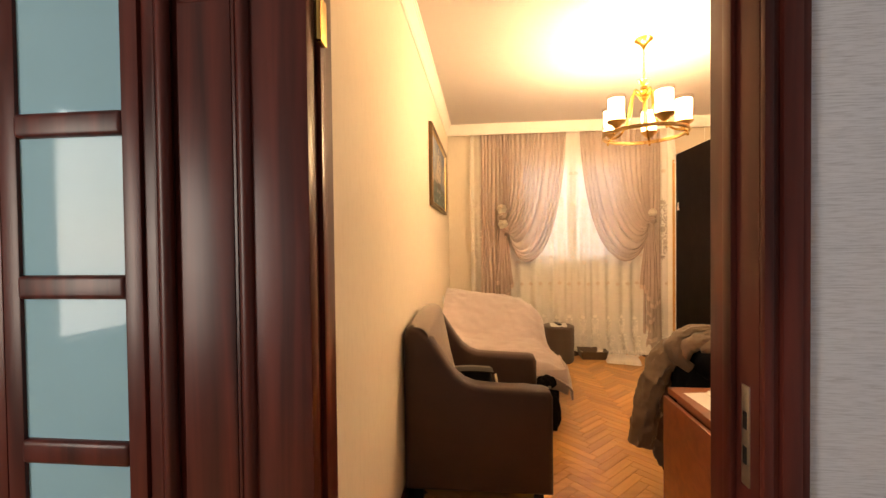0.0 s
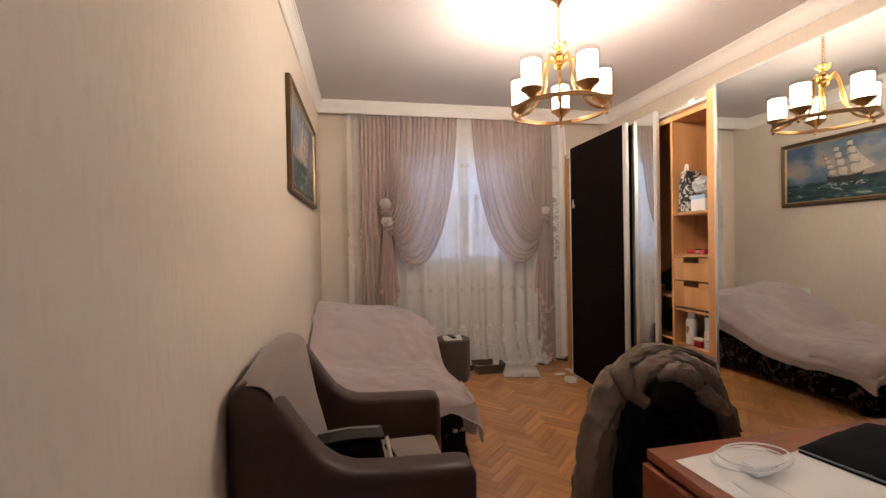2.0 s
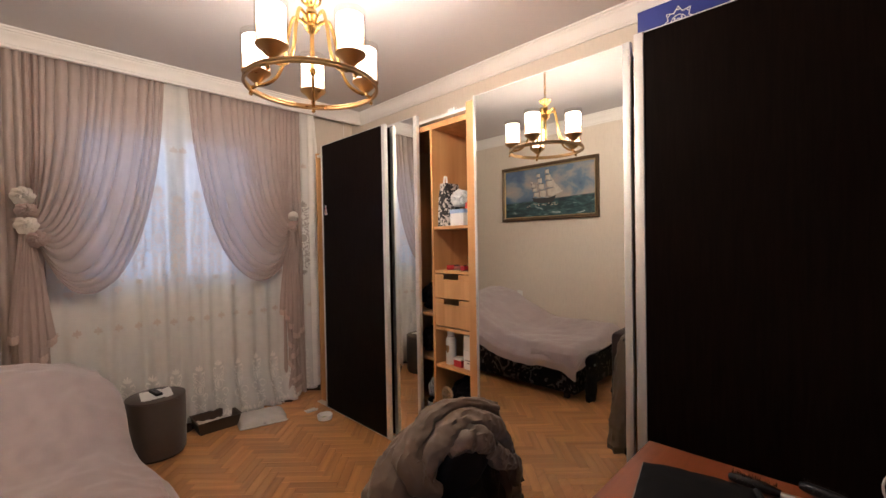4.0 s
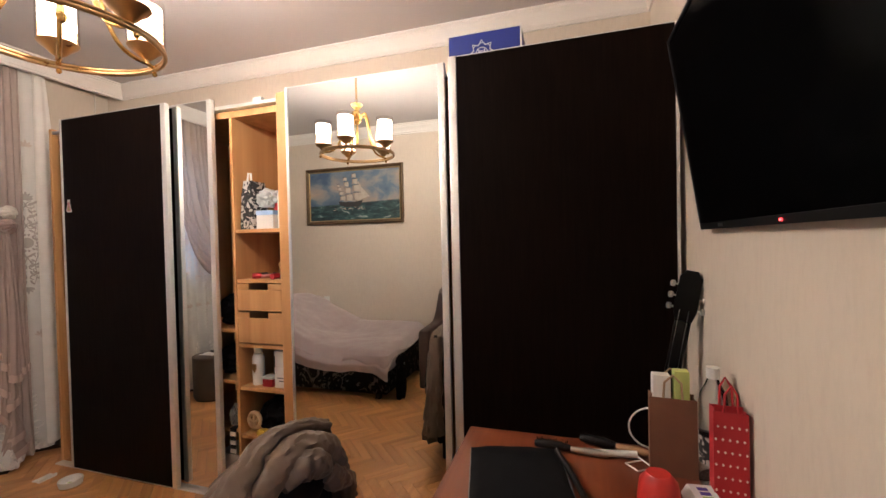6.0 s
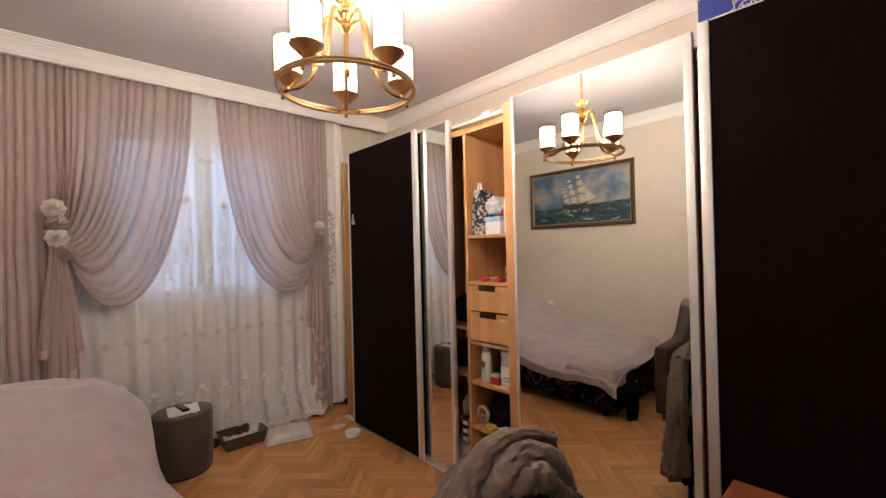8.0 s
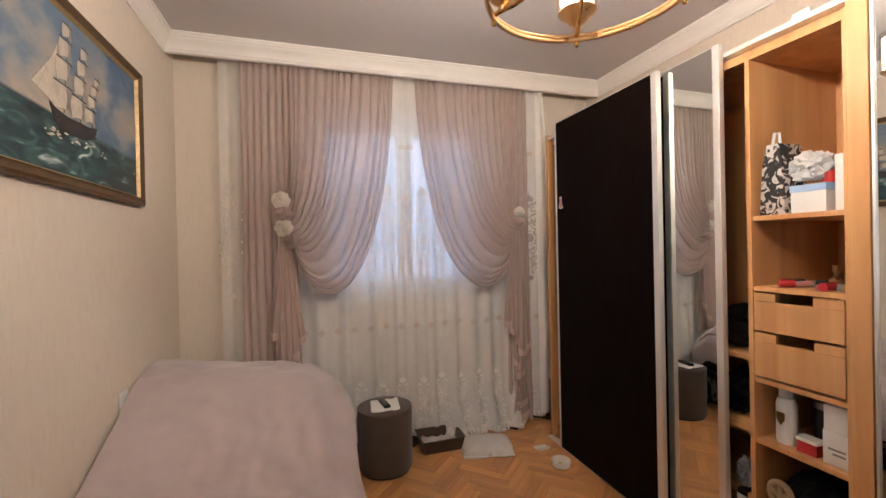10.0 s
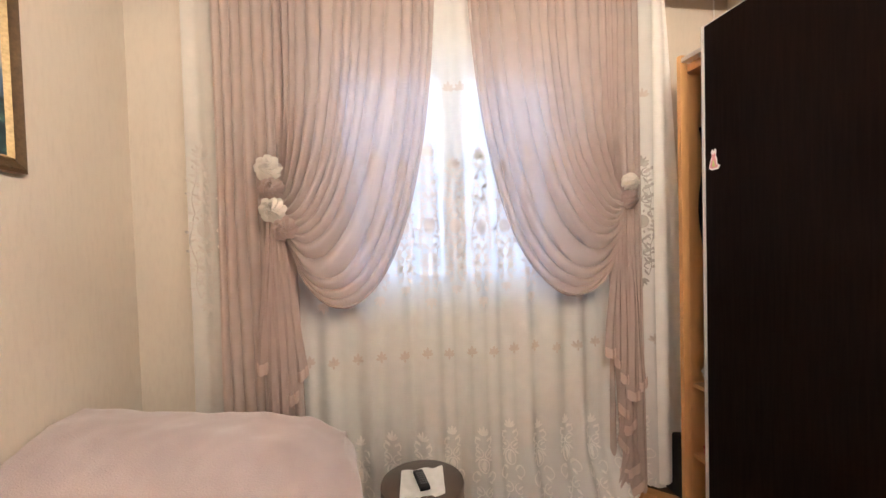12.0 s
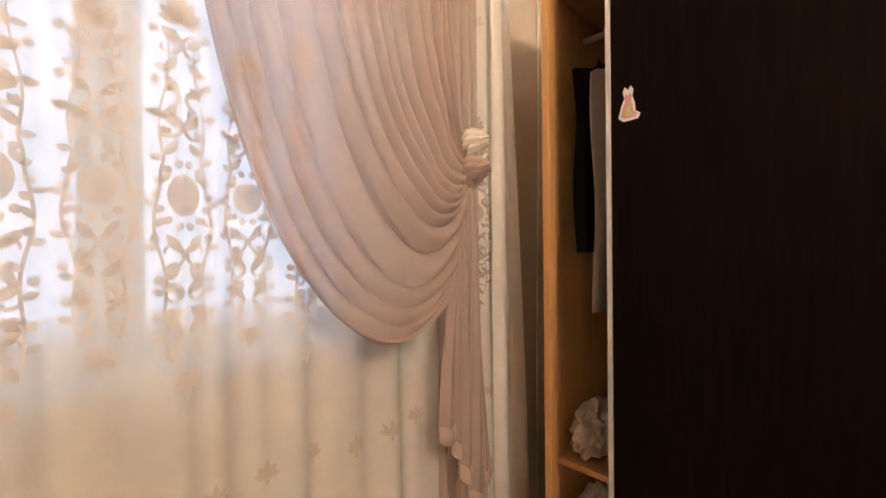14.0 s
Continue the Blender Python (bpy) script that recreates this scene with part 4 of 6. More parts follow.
# ---- desk ----
M_CHERRY = wood("cherry_foil", (0.17, 0.042, 0.016), (0.27, 0.078, 0.028), 0.32, "x", 2.0)
desk = thing("desk", "reddish cherry-veneer writing desk cluttered with small things", "desk")
part("desktop", boxed(0.965, 1.95, YS + 0.02, 2.05, 0.727, 0.757, 0.003), M_CHERRY, desk)
part("side_panel", boxed(0.985, 1.007, YS + 0.04, 2.005, 0.0, 0.726, 0.002), M_CHERRY, desk)
part("side_panel", boxed(1.905, 1.927, YS + 0.04, 2.005, 0.0, 0.726, 0.002), M_CHERRY, desk)
part("side_panel", boxed(0.942, 0.962, YS + 0.05, 2.04, 0.0, 0.722, 0.002), M_CHERRY, desk)
part("modesty_panel", boxed(1.008, 1.904, 1.985, 2.003, 0.30, 0.726, 0.002), M_CHERRY, desk)
part("apron", boxed(1.008, 1.904, YS + 0.05, YS + 0.068, 0.30, 0.726, 0.002), M_CHERRY, desk)

# ---- chair with a coat over it ----
ch = thing("chair", "dark desk chair pushed to the desk under a puffer coat", "chair")
part("seat", boxed(1.16, 1.58, 2.12, 2.52, 0.43, 0.475, 0.02, 3), M_DARKF, ch)
part("backrest", rounded([(2.50, 0.50), (2.515, 0.84), (2.535, 0.86), (2.555, 0.84), (2.54, 0.50)], 1.19, 1.58, 0.012, "x"), M_DARKF, ch)
for x in (1.17, 1.535):
    for y, h in ((2.13, 0.43), (2.50, 0.60)):
        part("leg", tube([(x + 0.015, y + 0.015, 0), (x + 0.015, y + 0.015, h)], 0.014, 10), M_BLACK, ch)

M_COAT = material("taupe_puffer_nylon", (0.16, 0.113, 0.080), 0.42, vary=0.10, scale=8, bump=0.5, bump_scale=22, spec=0.4)
M_LINING = material("black_lining", (0.005, 0.0045, 0.0045), 0.6, vary=0.1, spec=0.15)
coat = thing("puffer_coat", "taupe quilted puffer coat with a hood slung over the chair back", "coat")


def ridge(x, y, z):
    """Sharp creases with round pillows between."""
    return 0.5 - abs(noise.noise(Vector((x, y, z)))) * 1.6


def coat_fn(u, v):
    a = 2 * math.pi * u
    z = lerp(0.16, 0.915, v)
    k = 1 - 0.75 * step(0.86, 1.0, v) ** 2
    rx, ry = lerp(0.335, 0.225, step(0.1, 0.95, v)) * k, lerp(0.125, 0.085, v) * k
    ca, sa = math.cos(a), math.sin(a)
    q = abs(ca) ** 0.75 * (1 if ca > 0 else -1), abs(sa) ** 0.8 * (1 if sa > 0 else -1)
    seam = 0.020 * abs(math.sin(z * 21 + 0.5 * math.sin(a * 2))) ** 0.5 * (1 if sa > 0 else 0.2)
    crease = 0.020 * ridge(ca * 2.4, sa * 2.4, z * 4.2 + ca) + 0.014 * ridge(ca * 6 + 3 + z * 3, sa * 5, z * 5)
    r = 1 + (seam + crease - 0.03) / 0.17
    return (lerp(1.43, 1.385, v) + rx * q[0] * r, 2.53 + ry * q[1] * r, z + 0.02 * ca * step(0.9, 0.4, v))


part("body", sheet(lambda u, v: coat_fn(-0.02 + 0.54 * u, v), 70, 90), M_COAT, coat)
part("lining", sheet(lambda u, v: coat_fn(0.519 + 0.462 * u, v), 70, 90), M_LINING, coat, "black lining of the open coat")


def puff_tube(points, r, n, rings, seed, seams=7):
    """A quilted roll along a line, with bulges between the seams and sharp creases."""
    pts = [Vector(p) for p in points]
    fine = []
    for i in range(len(pts) - 1):
        for s in range(rings):
            fine.append(pts[i].lerp(pts[i + 1], s / rings))
    fine.append(pts[-1])
    bm = bmesh.new()
    rr = []
    for i, p in enumerate(fine):
        d = (fine[min(i + 2, len(fine) - 1)] - fine[max(0, i - 2)]).normalized()
        s = d.cross(Vector((0.2, 1, 0.1))).normalized()
        w = s.cross(d)
        t = i / (len(fine) - 1)
        row = []
        for k in range(n):
            a = 2 * math.pi * k / n
            x, y = math.cos(a), math.sin(a)
            q = r(t) * (0.86 + 0.10 * abs(math.sin(t * math.pi * seams + x)) ** 0.4 + 0.26 * ridge(x * 1.1 + seed + t * 2, y * 1.1, t * 3.5) + 0.17 * ridge(x * 2.6 + seed + t * 5, y * 2.6, t * 8) + 0.07 * ridge(x * 5 + seed, y * 5, t * 19))
            row.append(bm.verts.new(p + (s * x + w * y) * q))
        rr.append(row)
    for a, b in zip(rr, rr[1:]):
        for k in range(n):
            bm.faces.new((a[k], a[(k + 1) % n], b[(k + 1) % n], b[k]))
    bm.faces.new(rr[0][::-1])
    bm.faces.new(rr[-1])
    return bm


part("sleeve", puff_tube([(1.215, 2.50, 0.875), (1.155, 2.495, 0.81), (1.10, 2.49, 0.72), (1.055, 2.48, 0.60), (1.025, 2.475, 0.45), (1.00, 2.47, 0.29)], lambda t: 0.034 + 0.038 * step(0.0, 0.3, t) - 0.012 * t, 32, 16, 1.0), M_COAT, coat)
part("sleeve", puff_tube([(1.62, 2.53, 0.84), (1.665, 2.53, 0.72), (1.705, 2.525, 0.58), (1.74, 2.52, 0.42), (1.76, 2.515, 0.26)], lambda t: 0.040 + 0.025 * t, 32, 16, 4.0), M_COAT, coat)
outer = [(1.635, 2.50, 0.845), (1.55, 2.505, 0.885), (1.46, 2.505, 0.912), (1.37, 2.50, 0.925), (1.28, 2.49, 0.915), (1.205, 2.475, 0.885), (1.158, 2.455, 0.84), (1.170, 2.43, 0.785), (1.235, 2.41, 0.735)]
part("hood", puff_tube(outer, lambda t: 0.022 + 0.020 * step(0.25, 0.65, t) - 0.016 * step(0.8, 1.0, t), 32, 14, 7.0, 4), M_COAT, coat)
inner = [(1.205, 2.43, 0.78), (1.225, 2.43, 0.845), (1.29, 2.435, 0.880), (1.38, 2.44, 0.885), (1.47, 2.44, 0.862), (1.54, 2.44, 0.818), (1.585, 2.435, 0.76), (1.61, 2.43, 0.70)]
part("collar", puff_tube(inner, lambda t: 0.030 + 0.016 * math.sin(math.pi * t), 32, 14, 9.0, 3), M_COAT, coat)
part("flap", puff_tube([(1.280, 2.405, 0.838), (1.335, 2.395, 0.862), (1.39, 2.39, 0.855), (1.44, 2.392, 0.822), (1.47, 2.395, 0.785)], lambda t: 0.020 + 0.020 * math.sin(math.pi * t), 28, 14, 12.0, 1), M_COAT, coat)
part("facing", puff_tube([(1.475, 2.41, 0.785), (1.52, 2.40, 0.735), (1.575, 2.41, 0.70), (1.645, 2.43, 0.665), (1.70, 2.45, 0.56)], lambda t: 0.038 - 0.012 * t, 28, 14, 15.0, 3), M_COAT, coat)
bm = bmesh.new()
bmesh.ops.create_uvsphere(bm, u_segments=24, v_segments=14, radius=1.0)
for v in bm.verts:
    v.co *= 1 + 0.12 * ridge(v.co.x * 2, v.co.y * 2, v.co.z * 2)
bmesh.ops.transform(bm, matrix=pose(1.375, 2.425, 0.765, 6, 0, 0) @ Matrix.Diagonal((0.115, 0.04, 0.10, 1)), verts=bm.verts)
part("lining", bm, M_LINING, coat, "black inner lining in the hood opening")
part("lining", puff_tube([(1.56, 2.53, 0.84), (1.615, 2.56, 0.70), (1.65, 2.57, 0.52)], lambda t: 0.04, 14, 10, 18.0, 3), M_LINING, coat, "black inner lining at the side")

# ---- picture ----
PY0, PY1, PZ0, PZ1 = 3.545, 4.875, 1.735, 2.438
M_GILT = material("antique_gilt_frame", (0.11, 0.065, 0.028), 0.45, 0.35, 0.3, 60, 0.4, 120)
M_GILTL = material("gilt_slip", (0.42, 0.30, 0.14), 0.4, 0.4, 0.25, 90, 0.3, 150)
M_SEA = bpy.data.materials.new("seascape_painting")
M_SEA.use_nodes = True
ns, ln, b = nodes_of(M_SEA)
b.inputs["Roughness"].default_value = 0.45
co, sep = ns.new("ShaderNodeTexCoord"), ns.new("ShaderNodeSeparateXYZ")
ln.new(co.outputs["Object"], sep.inputs[0])


def ramp_of(socket, stops):
    r = ns.new("ShaderNodeValToRGB")
    while len(r.color_ramp.elements) < len(stops):
        r.color_ramp.elements.new(0.5)
    for e, (p, c) in zip(r.color_ramp.elements, stops):
        e.position, e.color = p, (*c, 1)
    ln.new(socket, r.inputs[0])
    return r.outputs[0]


def noise_of(scale, stretch, detail=6, dist=0.0):
    mp, n = ns.new("ShaderNodeMapping"), ns.new("ShaderNodeTexNoise")
    mp.inputs["Scale"].default_value = stretch
    n.inputs["Scale"].default_value, n.inputs["Detail"].default_value, n.inputs["Distortion"].default_value = scale, detail, dist
    ln.new(co.outputs["Object"], mp.inputs[0])
    ln.new(mp.outputs[0], n.inputs[0])
    return n.outputs["Fac"]


lean_ = ns.new("ShaderNodeMath")
lean_.operation = "MULTIPLY_ADD"
ln.new(sep.outputs["Y"], lean_.inputs[0])
lean_.inputs[1].default_value = -0.17
bank = ns.new("ShaderNodeMath")
bank.operation = "ADD"
ln.new(noise_of(2.6, (1, 1.0, 1.5), 6, 0.4), bank.inputs[0])
ln.new(lean_.outputs[0], bank.inputs[1])
lean_.inputs[2].default_value = 0.125
clouds = ramp_of(bank.outputs[0], [(0.36, (0.06, 0.105, 0.19)), (0.46, (0.115, 0.165, 0.235)), (0.54, (0.24, 0.245, 0.25)), (0.63, (0.36, 0.29, 0.235))])
waves = ramp_of(noise_of(5.0, (1, 1.1, 3.2), 7, 1.2), [(0.30, (0.008, 0.014, 0.022)), (0.50, (0.022, 0.052, 0.058)), (0.62, (0.06, 0.12, 0.115)), (0.74, (0.50, 0.54, 0.52))])
hz = ns.new("ShaderNodeMapRange")
hz.inputs[1].default_value, hz.inputs[2].default_value = 0.272, 0.284
swell = ns.new("ShaderNodeMath")
swell.operation = "MULTIPLY_ADD"
ln.new(sep.outputs["Y"], swell.inputs[0])
swell.inputs[1].default_value = 0.035
ln.new(sep.outputs["Z"], swell.inputs[2])
ln.new(swell.outputs[0], hz.inputs[0])
mx = ns.new("ShaderNodeMix")
mx.data_type = "RGBA"
ln.new(hz.outputs[0], mx.inputs[0]); ln.new(waves, mx.inputs[6]); ln.new(clouds, mx.inputs[7])
ln.new(mx.outputs[2], b.inputs["Base Color"])
pic = thing("painting", "framed oil painting of a sailing ship on a dark sea", "painting", "", (XW, PY0, PZ0))
W_, H_ = PY1 - PY0, PZ1 - PZ0


def mitred(d0, d1, x_of):
    """Frame rails between two insets with mitred corners."""
    rails = []
    prof = [(d0, 0.003), (d0, x_of), (d0 + 0.3 * (d1 - d0), x_of + 0.008), (d0 + 0.7 * (d1 - d0), x_of - 0.002), (d1, x_of - 0.006), (d1, 0.003)]
    corner = lambda d: [(d, d), (W_ - d, d), (W_ - d, H_ - d), (d, H_ - d)]
    for i in range(4):
        bm = bmesh.new()
        ring = [[bm.verts.new((x, *corner(d)[(i + j) % 4])) for d, x in prof] for j in (0, 1)]
        for k in range(len(prof)):
            q = (k + 1) % len(prof)
            bm.faces.new((ring[0][k], ring[0][q], ring[1][q], ring[1][k]))
        bm.faces.new(ring[0])
        bm.faces.new(ring[1][::-1])
        bmesh.ops.recalc_face_normals(bm, faces=bm.faces)
        rails.append(bm)
    return rails


for bm in mitred(0.0, 0.038, 0.030):
    part("frame_rail", bm, M_GILT, pic)
for bm in mitred(0.039, 0.052, 0.020):
    part("inner_slip", bm, M_GILTL, pic, "lighter gilt slip")
part("canvas", boxed(0.004, 0.012, 0.05, W_ - 0.05, 0.05, H_ - 0.05), M_SEA, pic, "painted sea and cloudy sky", False)
M_SAIL = material("painted_sails", (0.50, 0.43, 0.35), 0.5, vary=0.18, scale=25)
M_HULL = material("painted_hull", (0.035, 0.03, 0.028), 0.5, vary=0.2, scale=30)
sy, sz = 0.70, 0.235


def patch(bm, pts, x):
    bm.faces.new([bm.verts.new((x, sy + a, sz + c)) for a, c in pts])


sails, shades, yards = bmesh.new(), bmesh.new(), bmesh.new()
for m_, base, top, wid, lean_s in ((-0.075, 0.045, 0.385, 0.115, 0.012), (0.035, 0.04, 0.345, 0.10, 0.016), (0.12, 0.05, 0.26, 0.075, 0.02)):
    z, hs = base, (0.32, 0.27, 0.23, 0.18)
    for k, q in enumerate(hs):
        h, w = (top - base) * q, wid * (1 - 0.16 * k)
        o = m_ + lean_s * k
        lo, hi = z + 0.004, z + h * 0.93
        left = [(o - w * (0.50 + 0.10 * math.sin(math.pi * t)), lerp(lo, hi, t)) for t in (0, 0.25, 0.5, 0.75, 1)]
        right = [(o + w * (0.46 - 0.06 * math.sin(math.pi * t) - 0.05 * t), lerp(lo, hi, t)) for t in (1, 0.75, 0.5, 0.25, 0)]
        patch(sails, left + right + [(o, lo + 0.012)], 0.0135 + 0.0003 * k)
        patch(shades, [(o + w * 0.12, lo + 0.01)] + [(o + w * 0.22, lerp(lo, hi, 0.5)), (o + w * 0.16, hi)] + right, 0.0150 + 0.0003 * k)
        patch(yards, [(o - w * 0.56, hi), (o + w * 0.50, hi - 0.004), (o + w * 0.50, hi), (o - w * 0.56, hi + 0.005)], 0.0165 + 0.0003 * k)
        z += h
    patch(yards, [(m_ - 0.002, 0.0), (m_ + 0.002, 0.0), (m_ + lean_s * 4 + 0.001, top + 0.02), (m_ + lean_s * 4 - 0.001, top + 0.02)], 0.0131)
for tri in ([(-0.135, 0.06), (-0.225, 0.085), (-0.10, 0.29)], [(-0.15, 0.07), (-0.255, 0.095), (-0.14, 0.22)]):
    patch(sails, tri, 0.0132)
tagged(part("sailcloth", thicken(sails, 0.0006), M_SAIL, pic, "pale painted sails", False), "", "", "", "stuff")
M_SAILD = material("painted_sail_shade", (0.30, 0.24, 0.20), 0.5, vary=0.2, scale=30)
tagged(part("sail_shading", thicken(shades, 0.0004), M_SAILD, pic, "grey-brown folds of the sails", False), "", "", "", "stuff")
tagged(part("rigging", thicken(yards, 0.0004), M_HULL, pic, "dark painted masts and yards", False), "", "", "", "stuff")
hull = bmesh.new()
patch(hull, ((-0.165, 0.062), (-0.135, -0.005), (-0.09, -0.028), (0.07, -0.024), (0.15, 0.0), (0.175, 0.052), (0.11, 0.040), (-0.05, 0.036), (-0.12, 0.046)), 0.0135)
part("painted_hull", thicken(hull, 0.0006), M_HULL, pic, "dark painted hull", False)
foam, rn = bmesh.new(), random.Random(11)
for i in range(26):
    a, c = -0.2 + 0.42 * rn.random(), -0.03 - 0.03 * rn.random()
    l = 0.012 + 0.03 * rn.random()
    patch(foam, ((a, c), (a + l * 0.5, c + 0.006), (a + l, c + 0.001), (a + l * 0.5, c - 0.003)), 0.0138)
tagged(part("painted_foam", thicken(foam, 0.0004), M_SAIL, pic, "strokes of pale foam under the hull", False), "", "", "", "stuff")

# ---- television ----
tv = thing("television", "large black flat television tilted on a wall mount", "television", "", (1.38, 1.275, 1.83))
tilt = Matrix.Rotation(radians(-8.5), 4, "X")


def tilted(bm):
    bmesh.ops.transform(bm, matrix=tilt, verts=bm.verts)
    return bm


M_SCREEN = material("tv_screen", (0.0012, 0.0012, 0.0014), 0.2, vary=0.0, spec=0.05)
part("housing", tilted(boxed(-0.555, 0.555, -0.03, 0.010, -0.32, 0.32, 0.008)), M_BLACK, tv)
part("bezel", tilted(box(box(box(boxed(-0.555, 0.555, 0.011, 0.018, -0.32, -0.300, 0.002), -0.555, 0.555, 0.011, 0.018, 0.308, 0.32, 0.002), -0.555, -0.543, 0.011, 0.018, -0.2995, 0.3075, 0.002), 0.543, 0.555, 0.011, 0.018, -0.2995, 0.3075, 0.002)), M_BLACK, tv)
part("screen", tilted(boxed(-0.543, 0.543, 0.0105, 0.014, -0.30, 0.308)), M_SCREEN, tv, "switched-off dark screen", False)
part("badge", tilted(boxed(0.34, 0.375, 0.0185, 0.0195, -0.314, -0.304)), M_STEEL, tv)
part("standby_light", tilted(boxed(-0.008, 0.004, 0.0185, 0.0198, -0.313, -0.307)), glow("red_led", (1.0, 0.03, 0.03), 3.0), tv, "red standby light")
part("mount", boxed(-0.15, 0.15, -0.063, -0.03, -0.12, 0.12, 0.004), M_BLACK, tv)

# ---- on and in the wardrobe ----
def solid(name, label, category, bm, mat, group=""):
    """A thing of one mesh."""
    return tagged(part(name, bm, mat), label, category, group)


def rod(points, r, n=8):
    return tube(points, r, n)


def paint(name, c, rough=0.5, vary=0.06, **k):
    return material(name, c, rough, vary=vary, **k)


M_NAVY = paint("royal_blue_card", (0.022, 0.035, 0.23), 0.45)
M_RED = paint("red_plastic", (0.55, 0.035, 0.025), 0.35)
M_REDP = paint("red_paper", (0.42, 0.018, 0.024), 0.6)
M_KRAFT = paint("brown_kraft_paper", (0.19, 0.085, 0.045), 0.8, 0.12, scale=12, bump=0.2)
M_GREEN = paint("lime_card", (0.45, 0.55, 0.16), 0.6)
M_PINK = paint("pink_plastic", (0.62, 0.30, 0.30), 0.4)
M_BLUEL = paint("pale_blue_plastic", (0.35, 0.48, 0.70), 0.4)
M_TAN = paint("tan_fabric", (0.42, 0.30, 0.18), 0.8)
M_YELLOW = paint("yellow_plastic", (0.65, 0.45, 0.04), 0.5)
M_GREY = paint("grey_fabric", (0.22, 0.22, 0.23), 0.85)
M_BAGW = cloth("white_plastic_film", (0.78, 0.78, 0.76), 0.15, 0.3, 0.35)
M_ANIM = paint("black_white_print", (0.03, 0.028, 0.028), 0.7)
ns, ln, b = nodes_of(M_ANIM)
tc, vr, mr_, mx = ns.new("ShaderNodeTexCoord"), ns.new("ShaderNodeTexNoise"), ns.new("ShaderNodeMapRange"), ns.new("ShaderNodeMix")
vr.inputs["Scale"].default_value, vr.inputs["Distortion"].default_value = 28, 1.5
mr_.inputs[1].default_value, mr_.inputs[2].default_value = 0.52, 0.56
mx.data_type = "RGBA"
mx.inputs[6].default_value, mx.inputs[7].default_value = (0.02, 0.018, 0.018, 1), (0.55, 0.5, 0.46, 1)
ln.new(tc.outputs["Object"], vr.inputs[0]); ln.new(vr.outputs["Fac"], mr_.inputs[0]); ln.new(mr_.outputs[0], mx.inputs[0]); ln.new(mx.outputs[2], b.inputs["Base Color"])

bx = thing("cardboard_box", "royal blue cardboard box with a white star emblem on the wardrobe", "box", "", (2.40, 0, 0))
part("carton", boxed(0.0, 0.30, 1.875, 2.235, 2.3005, 2.522, 0.003), M_NAVY, bx)
part("lid", box(boxed(-0.004, 0.304, 1.871, 2.239, 2.5225, 2.527, 0.001), -0.006, -0.0035, 1.869, 1.876, 2.31, 2.53, 0.0005), M_WHITE, bx, "white rim of the lid")
bm = bmesh.new()
ey, ez, n = 2.065, 2.418, 8
outer = []
for i in range(2 * n):
    a = math.pi * i / n
    outer.append((ey + (0.066 if i % 2 == 0 else 0.044) * math.cos(a), ez + (0.066 if i % 2 == 0 else 0.044) * math.sin(a)))
tube([(-0.0015, y, z) for y, z in outer], 0.0028, 5, bm, closed=True)
for i in range(0, 2 * n, 2):
    a = math.pi * i / n
    tube([(-0.0015, ey + 0.052 * math.cos(a + s * 0.12), ez + 0.052 * math.sin(a + s * 0.12)) for s in (-1, 0, 1)], 0.002, 5, bm)
tube([(-0.0015, ey + 0.030 * math.cos(a), ez + 0.030 * math.sin(a)) for a in [2 * math.pi * i / 20 for i in range(20)]], 0.002, 5, bm, closed=True)
for dy in (-0.014, 0.014):
    box(bm, -0.004, -0.001, ey + dy - 0.003, ey + dy + 0.003, ez - 0.02, ez + 0.02)
tube([(-0.0015, ey + 0.008 * math.cos(a), ez + 0.006 + 0.008 * math.sin(a)) for a in [math.pi * (1.1 - 1.5 * i / 10) for i in range(11)]] + [(-0.0015, ey - 0.007, ez - 0.014), (-0.0015, ey + 0.009, ez - 0.014)], 0.0022, 5, bm)
part("emblem", bm, M_WHITE, bx, "white line star emblem")

# sticker on the dark door
st = thing("sticker", "small pink and white dress-shaped sticker on the dark door", "sticker", "", (2.2572, 4.845, 1.785))
out = [(-0.012, -0.045), (0.024, -0.043), (0.030, -0.030), (0.018, -0.022), (0.016, 0.0), (0.010, 0.016), (0.013, 0.034), (0.006, 0.044), (0.0, 0.034), (-0.008, 0.043), (-0.014, 0.032), (-0.010, 0.014), (-0.018, -0.005), (-0.026, -0.034)]
for nm, sc, x, mt in (("backing", 1.0, 0.0, M_WHITE), ("dress", 0.72, -0.0012, M_PINK), ("hem_mark", 0.3, -0.0022, M_GREEN)):
    bm = bmesh.new()
    bm.faces.new([bm.verts.new((x, -y * sc, z * sc - (0.018 if sc < 0.5 else 0.006 * (sc < 1)))) for y, z in out])
    part(nm, thicken(bm, 0.0008), mt, st, "", False)


def crumple(cx, cy, cz, rx, ry, rz, amp, seed, flat=True):
    bm = bmesh.new()
    bmesh.ops.create_icosphere(bm, subdivisions=4, radius=1.0)
    for v in bm.verts:
        d = 1 + amp * (0.4 - 1.6 * abs(fbm(v.co.x * 1.6 + seed, v.co.y * 1.6, v.co.z * 1.6))) + 0.3 * amp * fbm(v.co.x * 5 + seed, v.co.y * 5, v.co.z * 5)
        z = max(v.co.z * d, -0.75) if flat else v.co.z * d
        v.co = (cx + rx * v.co.x * d, cy + ry * v.co.y * d, cz + rz * z)
    return bm


